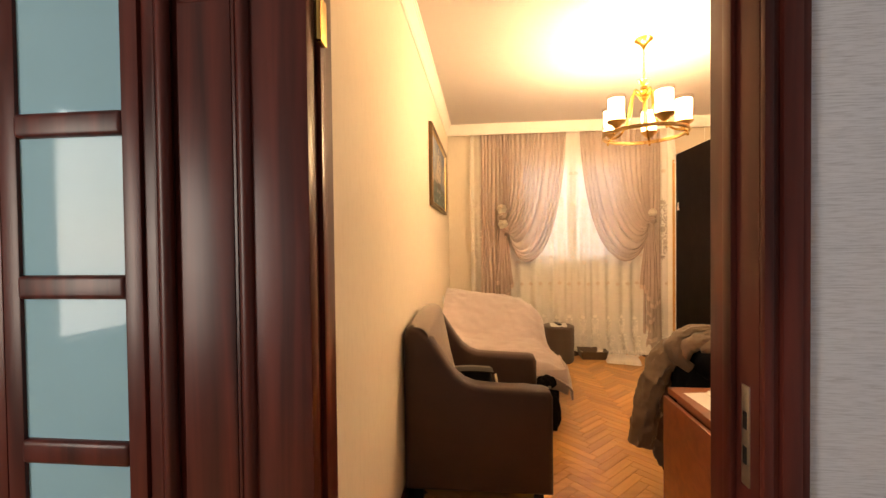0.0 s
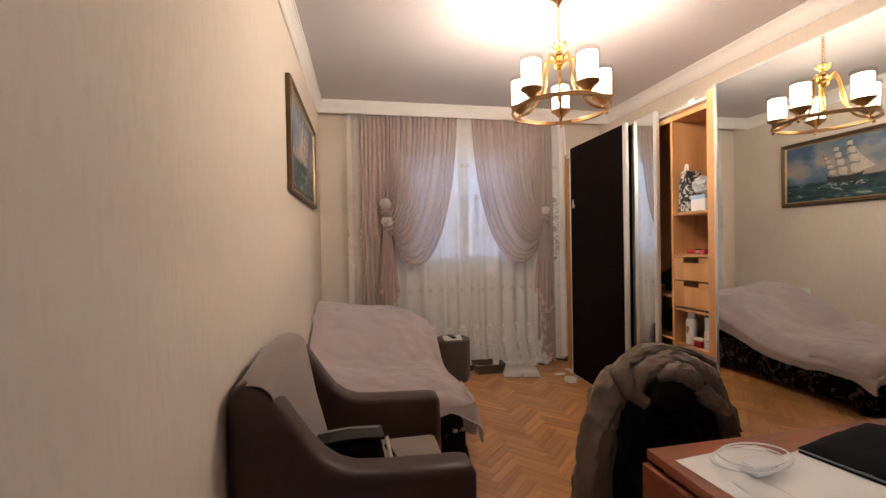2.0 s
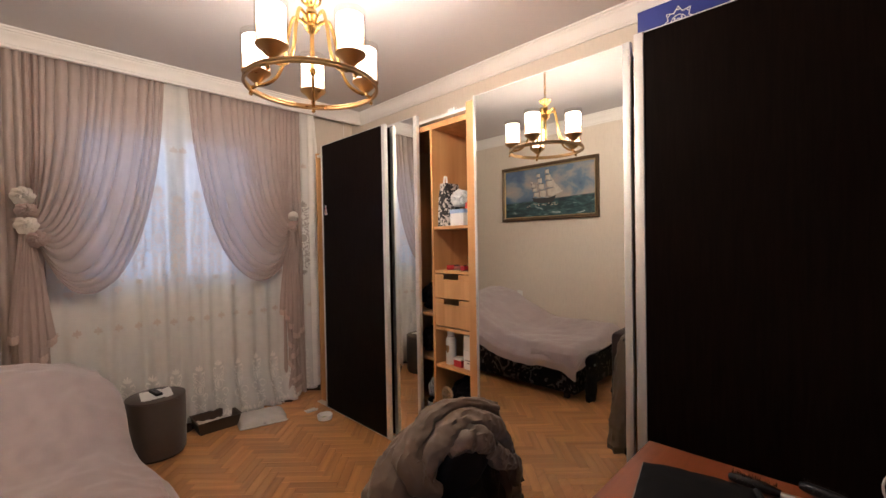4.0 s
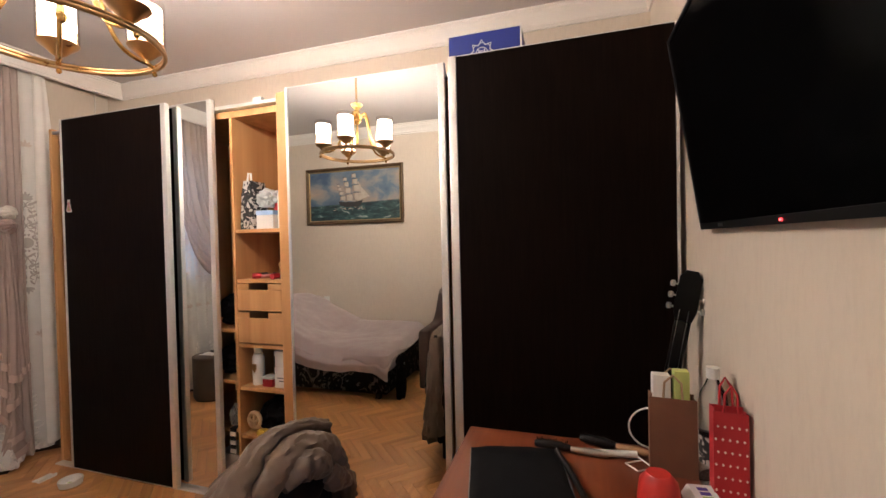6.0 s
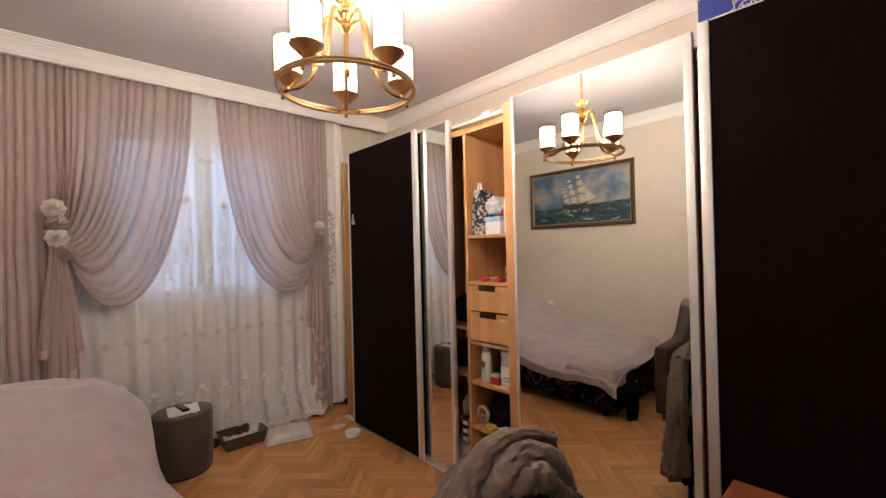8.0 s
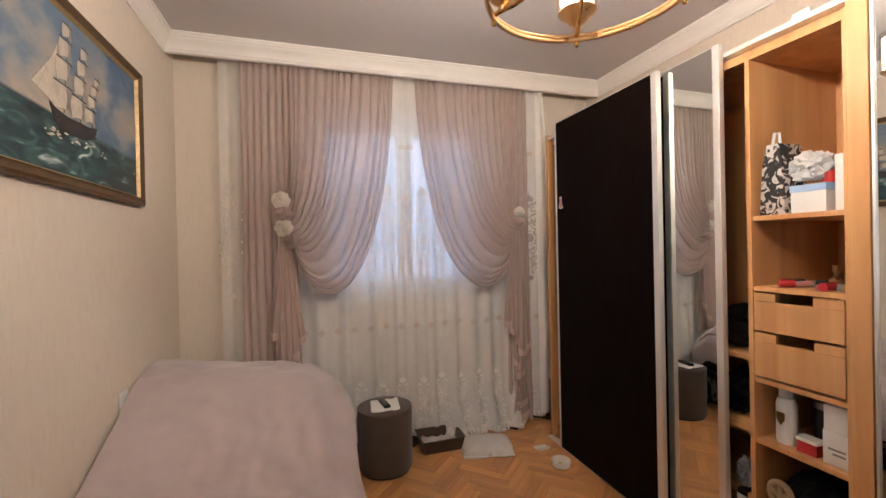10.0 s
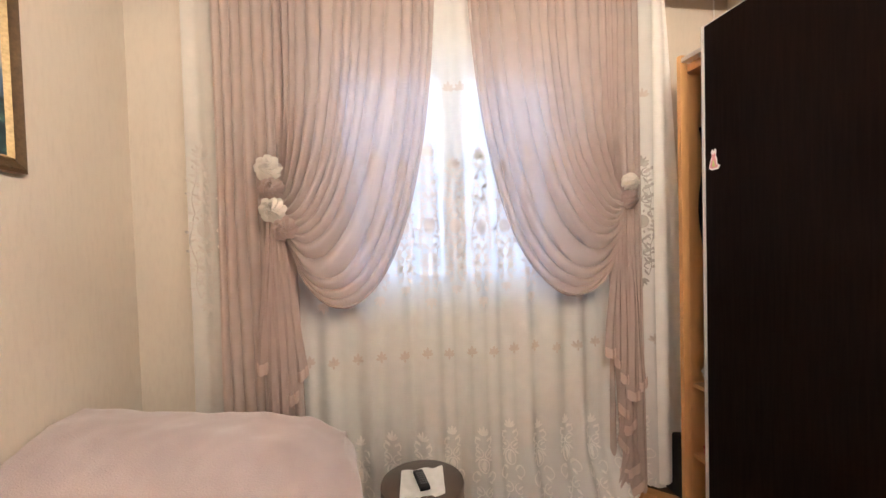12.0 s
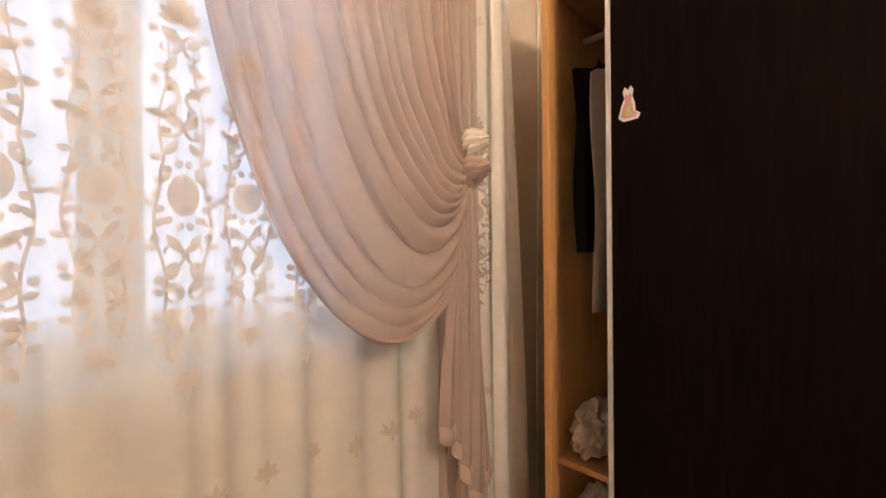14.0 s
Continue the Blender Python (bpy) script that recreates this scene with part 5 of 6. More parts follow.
def carton(name, label, x0, x1, y0, y1, z0, z1, mat, lidmat=None, group="", bar=None):
    t = thing(name, label, "box", group)
    part("body", boxed(x0, x1, y0, y1, z0, z1 - 0.25 * (z1 - z0) * bool(lidmat), 0.003), mat, t)
    if lidmat:
        part("lid", boxed(x0 - 0.003, x1 + 0.003, y0 - 0.003, y1 + 0.003, z1 - 0.2495 * (z1 - z0), z1, 0.004), lidmat, t, "coloured lid")
    if bar:
        for k in range(2):
            zz = lerp(z0, z1, 0.45 - 0.14 * k)
            part("print_line", boxed(x0 - 0.0012, x0 - 0.0002, lerp(y0, y1, 0.2), lerp(y0, y1, 0.8 - 0.15 * k), zz, zz + 0.007), bar, t)
    return t


SX = WF + 0.03
# top shelf of the open bay
t = thing("gift_bag", "black and white printed gift bag on the wardrobe shelf", "bag")
part("sack", rounded([(3.475, 1.5905), (3.485, 1.80), (3.50, 1.885), (3.545, 1.885), (3.565, 1.80), (3.578, 1.5905)], SX + 0.0, SX + 0.14, 0.006, "x"), M_ANIM, t)
part("handle", rod([(SX + 0.03, 3.51, 1.88), (SX + 0.03, 3.512, 1.93), (SX + 0.03, 3.53, 1.935), (SX + 0.03, 3.54, 1.88)], 0.006), M_WHITE, t)
solid("plastic_bag", "crumpled white plastic bag on the wardrobe shelf", "bag", crumple(SX + 0.09, 3.425, 1.772, 0.07, 0.075, 0.062, 0.5, 2.0), M_BAGW)
carton("plastic_box", "white plastic box with a pale blue lid on the shelf", SX + 0.0, SX + 0.16, 3.335, 3.455, 1.5905, 1.70, M_WHITE, M_BLUEL)
solid("jar", "small red jar on the shelf box", "jar", lathe([(0.0, 1.7005), (0.022, 1.7005), (0.024, 1.72), (0.022, 1.75), (0.012, 1.756), (0.0, 1.756)], SX + 0.09, 3.37, 18), M_RED)
carton("milk_box", "tall white carton on the wardrobe shelf", SX + 0.02, SX + 0.09, 3.27, 3.318, 1.5905, 1.80, M_WHITE)
# second shelf: small clutter
rn = random.Random(11)
tones = [M_BLACK, M_KRAFT, M_PINK, M_REDP, M_DBRASS, M_GREY, M_STEEL]
for i in range(12):
    cx, cy, r = SX + rn.uniform(0.03, 0.2), rn.uniform(3.30, 3.50), rn.uniform(0.010, 0.017)
    L = rn.uniform(0.03, 0.06)
    a = rn.uniform(0, 3.14)
    bm = rod([(cx - L * math.cos(a), cy - 0.4 * L * math.sin(a), 1.2905 + r), (cx + L * math.cos(a), cy + 0.4 * L * math.sin(a), 1.2905 + r)], r, 10)
    solid("cosmetic_tube", "small cosmetic tube lying on the shelf", "tube", bm, tones[i % 7], "cosmetics on the shelf")
solid("perfume_bottle", "small dark perfume bottle with a gold cap on the shelf", "bottle", lathe([(0.0, 1.2905), (0.02, 1.2905), (0.022, 1.33), (0.008, 1.345), (0.008, 1.36), (0.012, 1.362), (0.012, 1.385), (0.0, 1.387)], SX + 0.06, 3.34, 16), M_DBRASS)
# toiletries
t = thing("shampoo_bottle", "white shampoo bottle with a dark crest on the shelf", "bottle")
part("bottle", lathe([(0.0, 0.6385), (0.034, 0.6385), (0.036, 0.65), (0.036, 0.80), (0.028, 0.825), (0.016, 0.832)], SX + 0.05, 3.515, 24), M_WHITE, t)
part("cap", lathe([(0.024, 0.8325), (0.025, 0.862), (0.020, 0.868), (0.0, 0.868)], SX + 0.05, 3.515, 20), M_WHITE, t)
bm = bmesh.new()
bm.faces.new([bm.verts.new((SX + 0.0125, 3.515 + a, 0.745 + c)) for a, c in ((-0.016, 0.025), (0.016, 0.025), (0.016, -0.005), (0.0, -0.03), (-0.016, -0.005))])
part("crest", thicken(bm, 0.0015), M_DBRASS, t, "dark gold crest label")
t = thing("dark_jar", "dark jar with a steel lid on the shelf", "jar")
part("jar", lathe([(0.0, 0.6385), (0.035, 0.6385), (0.036, 0.65), (0.036, 0.79), (0.030, 0.80)], SX + 0.13, 3.425, 22), M_BLACK, t)
part("lid", lathe([(0.032, 0.801), (0.033, 0.826), (0.0, 0.828)], SX + 0.13, 3.425, 22), M_STEEL, t)
carton("soap_box", "small red and white carton on the shelf", SX + 0.01, SX + 0.06, 3.385, 3.455, 0.6385, 0.70, M_REDP, M_WHITE)
carton("cosmetic_box", "white cosmetic carton with faint print on the shelf", SX + 0.01, SX + 0.09, 3.275, 3.365, 0.6385, 0.765, M_WHITE, None, "", M_GREY)
carton("cosmetic_box", "white cosmetic carton stacked on another", SX + 0.012, SX + 0.088, 3.277, 3.362, 0.7655, 0.86, M_WHITE)
# lower shelf
solid("backpack", "crumpled black backpack on the lower wardrobe shelf", "bag", crumple(SX + 0.13, 3.415, 0.43, 0.12, 0.12, 0.11, 0.35, 5.0), M_DARKF)
t = thing("round_pouch", "tan round pouch with dark cut-outs on the shelf", "pouch")
bm = tube([(SX + 0.005, 3.515 + 0.04 * math.cos(a), 0.43 + 0.045 * math.sin(a)) for a in [2 * math.pi * i / 24 for i in range(24)]], 0.013, 8, closed=True)
part("rim", bm, M_TAN, t)
part("strap", rod([(SX + 0.004, 3.48, 0.44), (SX + 0.0, 3.515, 0.42), (SX + 0.004, 3.55, 0.44)], 0.010), M_TAN, t)
part("strap", rod([(SX + 0.004, 3.515, 0.475), (SX + 0.0, 3.515, 0.43), (SX + 0.004, 3.515, 0.385)], 0.010), M_TAN, t)
solid("duster", "yellow folded cleaning cloth on the lower shelf", "cloth", crumple(SX + 0.0, 3.44, 0.362, 0.03, 0.05, 0.02, 0.4, 8.0), M_YELLOW)
solid("plastic_bag", "crumpled white plastic bag on the lower shelf", "bag", crumple(SX + 0.02, 3.34, 0.362, 0.045, 0.045, 0.022, 0.5, 9.0), M_BAGW)
solid("shoe_bag", "black cloth shoe bag on the wardrobe floor", "bag", crumple(SX + 0.15, 3.40, 0.135, 0.11, 0.11, 0.10, 0.3, 12.0), M_DARKF)
t = thing("lint_roller", "silver and black lint roller on the wardrobe floor", "roller")
part("tube", rod([(SX + 0.0, 3.40, 0.088), (SX + 0.03, 3.47, 0.088)], 0.026, 18), M_STEEL, t)
part("grip", rod([(SX - 0.005, 3.395, 0.088), (SX - 0.02, 3.35, 0.088)], 0.013, 12), M_BLACK, t)


def garment(name, label, y, mat, z0, w=0.24, x=WF + 0.25, thick=0.02, group="hanging clothes"):
    """A garment on a hanger: shoulders, side folds and a hem."""
    t = thing(name, label, "clothes", group)
    def fn(u, v):
        a = 2 * math.pi * u
        k = lerp(0.35, 1.0, step(0.0, 0.14, v))
        return (x + w * k * math.cos(a) * (1 + 0.05 * math.sin(v * 9 + y * 40)), y + (thick + 0.012 * math.sin(a * 5 + v * 3)) * math.sin(a), lerp(2.09, z0, v) - 0.07 * abs(math.cos(a)) * step(0.2, 0.0, v))
    part("cloth", sheet(fn, 36, 20, wrap=True), mat, t)
    hook = [(x + 0.018 * math.cos(b), y, 2.172 + 0.018 * math.sin(b)) for b in [math.pi * (1.0 - 1.15 * i / 10) for i in range(11)]]
    part("hanger_hook", rod([(x, y, 2.07), (x, y, 2.14)] + hook[::-1], 0.0025, 6), M_STEEL, t)
    return t


M_CREAM = paint("cream_knit", (0.55, 0.47, 0.38), 0.9, bump=0.3)
garment("shirt", "black shirt hanging in the wardrobe", 5.06, M_DARKF, 1.40)
garment("cardigan", "cream knitted cardigan hanging in the wardrobe", 5.00, M_CREAM, 1.22)
garment("dress", "black dress hanging in the wardrobe", 4.93, M_DARKF, 1.05)
garment("shirt", "grey shirt hanging in the wardrobe", 4.86, M_GREY, 1.3)
for i in range(5):
    garment("coat", "dark coat hanging in the wardrobe", 4.75 - 0.10 * i, M_DARKF, 0.95 + 0.05 * (i % 3))
solid("folded_clothes", "pile of cream clothes on the wardrobe shelf", "clothes", crumple(WF + 0.16, 5.06, 0.80, 0.12, 0.07, 0.09, 0.4, 21.0), M_CREAM)
solid("folded_clothes", "red crumpled clothing on the wardrobe shelf", "clothes", crumple(WF + 0.13, 5.04, 0.415, 0.10, 0.08, 0.065, 0.4, 22.0), M_REDP)
solid("folded_clothes", "white crumpled clothing on the wardrobe shelf", "clothes", crumple(WF + 0.15, 5.03, 0.545, 0.10, 0.08, 0.075, 0.4, 23.0), M_BAGW)
for i, (z, s) in enumerate(((0.985, 31.0), (0.672, 32.0))):
    solid("folded_clothes", "dark folded clothes on the wardrobe shelf", "clothes", crumple(WF + 0.2, 3.75, z + 0.09, 0.15, 0.11, 0.11, 0.3, s), M_DARKF, "dark clothes")
solid("folded_clothes", "grey crumpled cloth on the wardrobe shelf", "clothes", crumple(WF + 0.06, 3.67, 0.435, 0.04, 0.04, 0.07, 0.4, 33.0), M_GREY)
t = thing("striped_scarf", "black and white striped scarf hanging over the shelf", "scarf")
for k in range(5):
    part("white_band" if k % 2 == 0 else "black_band", boxed(WF - 0.002 + 0.001, WF + 0.005, 3.63, 3.675, 0.225 + 0.026 * k, 0.2505 + 0.026 * k, 0.002), M_WHITE if k % 2 == 0 else M_BLACK, t)
part("fold", boxed(WF + 0.0005, WF + 0.06, 3.63, 3.675, 0.3555, 0.3745 + 0.004, 0.003), M_BLACK, t)
carton("storage_box", "pale cardboard box on the wardrobe floor", WF + 0.03, WF + 0.2, 3.63, 3.80, 0.0605, 0.20, M_WHITE)

# ---- floor by the window ----
t = thing("litter_tray", "brown plastic litter tray with white litter under the curtain", "tray")
bm = bmesh.new()
tx0, tx1, ty0, ty1 = 1.285, 1.60, 5.13, 5.36
rows_ = [[(tx0 + g, ty0 + g), (tx1 - g, ty0 + g), (tx1 - g, ty1 - g), (tx0 + g, ty1 - g)] for g in (0.02, 0.0, -0.008, 0.008, 0.028)]
zs_ = (0.0, 0.095, 0.10, 0.096, 0.012)
vr_ = [[bm.verts.new((x, y, z)) for x, y in r] for r, z in zip(rows_, zs_)]
for a, c in zip(vr_, vr_[1:]):
    for i in range(4):
        bm.faces.new((a[i], a[(i + 1) % 4], c[(i + 1) % 4], c[i]))
bm.faces.new(vr_[0][::-1])
bm.faces.new(vr_[-1])
bmesh.ops.recalc_face_normals(bm, faces=bm.faces)
part("tray", bm, paint("brown_plastic", (0.075, 0.048, 0.030), 0.4), t)
part("litter", sheet(lambda u, v: (lerp(tx0 + 0.022, tx1 - 0.022, u), lerp(ty0 + 0.022, ty1 - 0.022, v), 0.045 + 0.022 * fbm(u * 5, v * 5) - 0.01 * u), 24, 18), material("white_litter", (0.62, 0.59, 0.54), 0.95, vary=0.12, scale=60, bump=0.6, bump_scale=250), t, "white granular litter")


def cushion_fn(u, v, top):
    a, c = 2 * u - 1, 2 * v - 1
    e = max(0.0, (1 - a ** 4) * (1 - c ** 4)) ** 0.5
    return (a * 0.19 * (1 - 0.05 * c * c), c * 0.15 * (1 - 0.05 * a * a), 0.012 + (0.048 * e + 0.006 * fbm(a * 3, c * 3)) * (1 if top else 0.0) - (0.012 * (0 if top else 1)))


cu = thing("floor_cushion", "flat white cushion lying on the parquet by the curtain", "cushion", "", (1.76, 5.105, 0.0), -14)
bm = sheet(lambda u, v: cushion_fn(u, v, True), 24, 20)
sheet(lambda u, v: cushion_fn(1 - u, v, False), 24, 20, bm)
bmesh.ops.remove_doubles(bm, verts=bm.verts, dist=0.013)
part("cover", bm, material("white_cotton", (0.66, 0.62, 0.58), 0.9, vary=0.06, scale=9, bump=0.3, bump_scale=90), cu)
part("piping", rod([(-0.185, -0.145, 0.012), (0.0, -0.152, 0.012), (0.185, -0.145, 0.012)], 0.005, 6), M_PAPER, cu)
bw = thing("pet_bowl", "shallow white bowl with a dark base on the floor", "bowl")
part("bowl", lathe([(0.0, 0.012), (0.045, 0.014), (0.056, 0.045), (0.062, 0.047), (0.064, 0.043), (0.058, 0.010), (0.0, 0.008)], 2.125, 4.70, 32), M_WHITE, bw)
part("base", lathe([(0.0, 0.0), (0.056, 0.0), (0.058, 0.0095), (0.0, 0.0078)], 2.125, 4.70, 32), M_DBRASS, bw, "dark rubber base")
part("food", crumple(2.12, 4.705, 0.019, 0.012, 0.012, 0.006, 0.3, 41.0), M_GREEN, bw)
solid("soap_dish", "small white plastic dish on the parquet", "dish", box(boxed(2.085, 2.185, 4.93, 5.00, 0.0, 0.006, 0.002), 2.085, 2.185, 4.93, 4.938, 0.0062, 0.02, 0.002), M_WHITE)
carton("black_box", "black box standing beside the wardrobe", 2.47, 2.56, 5.22, 5.46, 0.0, 0.34, M_BLACK)
carton("black_box", "black box behind the sheer curtain", 1.76, 1.93, 5.462, 5.505, 0.0, 0.26, M_BLACK)
solid("curtain_cord", "thin white cord hanging beside the window", "cord", rod([(2.86, 5.49, 2.86), (2.85, 5.492, 1.8), (2.82, 5.49, 0.9), (2.81, 5.49, 0.0)], 0.004, 8), M_MOULD)

# wall socket by the bed
so = thing("wall_socket", "white wall socket above the bed", "socket", "", (XW, 4.63, 0.79))
part("plate", boxed(0.0, 0.010, -0.042, 0.042, -0.042, 0.042, 0.004), M_WHITE, so)
part("well", boxed(0.0102, 0.012, -0.024, 0.024, -0.024, 0.024, 0.001), M_PAPER, so)
for dy in (-0.009, 0.009):
    part("pin_hole", boxed(0.0121, 0.0128, dy - 0.003, dy + 0.003, -0.003, 0.003), M_BLACK, so)

# ---- on the pouf ----
nk = thing("napkin", "white paper napkin on the pouf", "napkin")
part("sheet", thicken(sheet(lambda u, v: (0.905 + 0.19 * u + 0.02 * v, 4.965 + 0.20 * v + 0.006 * math.sin(u * 14), 0.4345 + 0.003 * fbm(u * 6, v * 6) - 0.010 * step(0.06, 0.0, v) * abs(math.sin(u * 9))), 24, 18), 0.001), M_PAPER, nk)
rc = thing("remote_control", "black remote control on the napkin", "remote", "", (1.005, 5.055, 0.437), 8)
part("case", boxed(-0.022, 0.022, -0.07, 0.07, 0.002, 0.019, 0.006, 3), M_BLACK, rc)
for i in range(6):
    for j in range(3):
        part("key", boxed(-0.014 + 0.011 * j, -0.007 + 0.011 * j, -0.045 + 0.016 * i, -0.037 + 0.016 * i, 0.0192, 0.021, 0.001, 1), M_GREY, rc)

# ---- on the armchair ----
hb = thing("handbag", "black handbag with a pale strap lying on the armchair", "bag", "", (0.055, 2.62, 0.456), 3)


def bag_fn(u, v):
    a = 2 * math.pi * u
    q = lerp(1.0, 0.80, v) * (1 - 0.9 * step(0.90, 1.0, v))
    ca, sa = math.cos(a), math.sin(a)
    x, y = 0.150 * math.copysign(abs(ca) ** 0.45, ca) * q, 0.085 * math.copysign(abs(sa) ** 0.5, sa) * q
    return (x + 0.008 * fbm(ca * 2, v * 4, 3.0), y + 0.010 * fbm(sa * 3, v * 3, 1.0), 0.003 + 0.185 * v ** 0.8 + 0.006 * fbm(x * 20, y * 20))


part("body", sheet(bag_fn, 48, 20, None, True), M_DARKF, hb)
part("flap", thicken(sheet(lambda u, v: (-0.135 + 0.27 * u, -0.075 + 0.16 * v, 0.193 + 0.008 * math.sin(math.pi * u) - 0.02 * v * v), 14, 8), 0.008), M_BLACK, hb)
part("zip", rod([(-0.12, 0.0, 0.203), (0.0, 0.003, 0.209), (0.12, 0.0, 0.202)], 0.004), M_STEEL, hb, "dull metal zip")
part("strap", thicken(sheet(lambda u, v: (0.145 + 0.03 * v + 0.012 * u, -0.03 + 0.022 * u - 0.03 * v, 0.165 - 0.155 * v), 3, 10), 0.006), M_CREAM, hb, "pale fabric strap")
part("strap", rod([(0.15, 0.02, 0.12), (0.185, 0.0, 0.06), (0.23, -0.02, 0.015), (0.30, -0.01, 0.011)], 0.011), M_BLACK, hb)
t = thing("shoe_pile", "black bags and cables beside the foot of the bed", "clutter")
part("bag", crumple(0.60, 3.245, 0.36, 0.07, 0.035, 0.055, 0.3, 61.0), M_DARKF, t)
part("bag", crumple(0.62, 3.235, 0.13, 0.08, 0.04, 0.17, 0.3, 62.0), M_DARKF, t)
part("clasp", boxed(0.605, 0.63, 3.195, 3.20, 0.33, 0.35, 0.002), M_STEEL, t)

# ---- on the desk ----
DZ = 0.7575
pp = thing("paper_sheets", "loose white paper sheets on the desk", "paper")
for i, (x, y, a) in enumerate(((1.16, 1.77, 4), (1.19, 1.62, -4), (1.30, 1.70, 8))):
    bm = thicken(sheet(lambda u, v: ((u - 0.5) * 0.30, (v - 0.5) * 0.42, 0.002 * math.sin(u * 3)), 6, 6), 0.0008)
    bmesh.ops.transform(bm, matrix=pose(x, y, DZ + 0.002 + 0.003 * i, 0, 0, a), verts=bm.verts)
    part("sheet", bm, M_PAPER, pp)
cg = thing("phone_charger", "white phone charger with a coiled cable on the papers", "charger", "", (1.14, 1.875, DZ + 0.0105))
part("plug", boxed(-0.02, 0.03, -0.045, 0.0, 0.0, 0.028, 0.007, 3), M_WHITE, cg)
part("plug_face", boxed(0.0302, 0.05, -0.038, -0.007, 0.003, 0.025, 0.005, 2), M_WHITE, cg)
for y in (-0.031, -0.014):
    part("pin", rod([(0.05, y, 0.014), (0.066, y, 0.014)], 0.0022, 8), M_STEEL, cg)
coil = [(0.03 + (0.105 + 0.012 * math.sin(a * 0.7)) * math.cos(a), 0.015 + (0.062 + 0.01 * math.cos(a * 0.6)) * math.sin(a), 0.004 + 0.0035 * a / 3 + 0.010 * max(0, math.sin(a * 0.5 + 1))) for a in [0.22 * i for i in range(86)]]
part("cable", tube(coil, 0.0022, 6), M_WHITE, cg)
lb = thing("laptop_bag", "black zipped laptop sleeve lying on the desk", "bag", "", (1.585, 1.81, DZ), 12)
part("lower", boxed(-0.20, 0.19, -0.14, 0.15, 0.001, 0.018, 0.008, 3), M_DARKF, lb)
part("zip", boxed(-0.203, 0.193, -0.143, 0.153, 0.0185, 0.022, 0.001), M_GREY, lb, "pale zip band")
part("upper", thicken(sheet(lambda u, v: (-0.20 + 0.39 * u, -0.14 + 0.29 * v, 0.023 + 0.035 * (math.sin(math.pi * u) * math.sin(math.pi * v)) ** 0.4 + 0.006 * fbm(u * 3, v * 3)), 24, 20), 0.004), M_DARKF, lb)
part("strap", rod([(-0.15, -0.15, 0.03), (-0.05, -0.17, 0.012), (0.06, -0.16, 0.012), (0.15, -0.13, 0.04)], 0.010), M_BLACK, lb)


def hairbrush(x, y, a, mat, label):
    t = thing("hairbrush", label, "brush", "brushes on the desk", (x, y, DZ), a)
    part("handle", tube([(-0.13, 0, 0.012), (-0.07, 0, 0.013), (-0.01, 0, 0.012)], lambda k: 0.010 + 0.004 * math.sin(3.14 * k), 10), mat, t)
    part("head", tube([(-0.01, 0, 0.016), (0.03, 0, 0.018), (0.09, 0, 0.018), (0.11, 0, 0.016)], lambda k: 0.010 + 0.006 * math.sin(3.14 * k), 12), M_BLACK, t)
    rb = random.Random(int(x * 1000))
    bm = bmesh.new()
    for i in range(120):
        px, an = rb.uniform(0.0, 0.105), rb.uniform(0.0, 3.14)
        d = 0.025
        p = Vector((px, 0.012 * math.cos(an), 0.018 + 0.012 * math.sin(an)))
        q = Vector((px, d * math.cos(an), 0.018 + d * math.sin(an)))
        vs = [bm.verts.new(p + Vector((0.0008, 0, 0))), bm.verts.new(p - Vector((0.0008, 0, 0))), bm.verts.new(q)]
        bm.faces.new(vs)
    tagged(part("bristles", bm, M_BLACK, t, "", False), "", "", "", "stuff")
    return t


hairbrush(1.835, 1.68, 86, M_STEEL, "round hairbrush with a silver handle on the desk")
hairbrush(1.895, 1.53, 76, paint("wooden_handle", (0.42, 0.24, 0.12), 0.4), "round hairbrush with a wooden handle on the desk")
t = thing("curling_iron", "white curling iron with its cable on the desk", "styler")
part("barrel", rod([(1.85, 1.46, DZ + 0.013), (1.83, 1.60, DZ + 0.013)], 0.012, 12), M_WHITE, t)
part("cable", rod([(1.85, 1.46, DZ + 0.008), (1.79, 1.42, DZ + 0.006), (1.76, 1.47, DZ + 0.005), (1.80, 1.50, DZ + 0.005), (1.83, 1.45, DZ + 0.006)], 0.003), M_WHITE, t)
t = thing("white_cable", "white cable looped at the desk's back edge", "cable")
part("loop", rod([(1.925, 1.40 + 0.075 * math.cos(a), DZ + 0.075 + 0.07 * math.sin(a)) for a in [math.pi * (-0.45 + 1.4 * i / 18) for i in range(19)]], 0.003), M_WHITE, t)


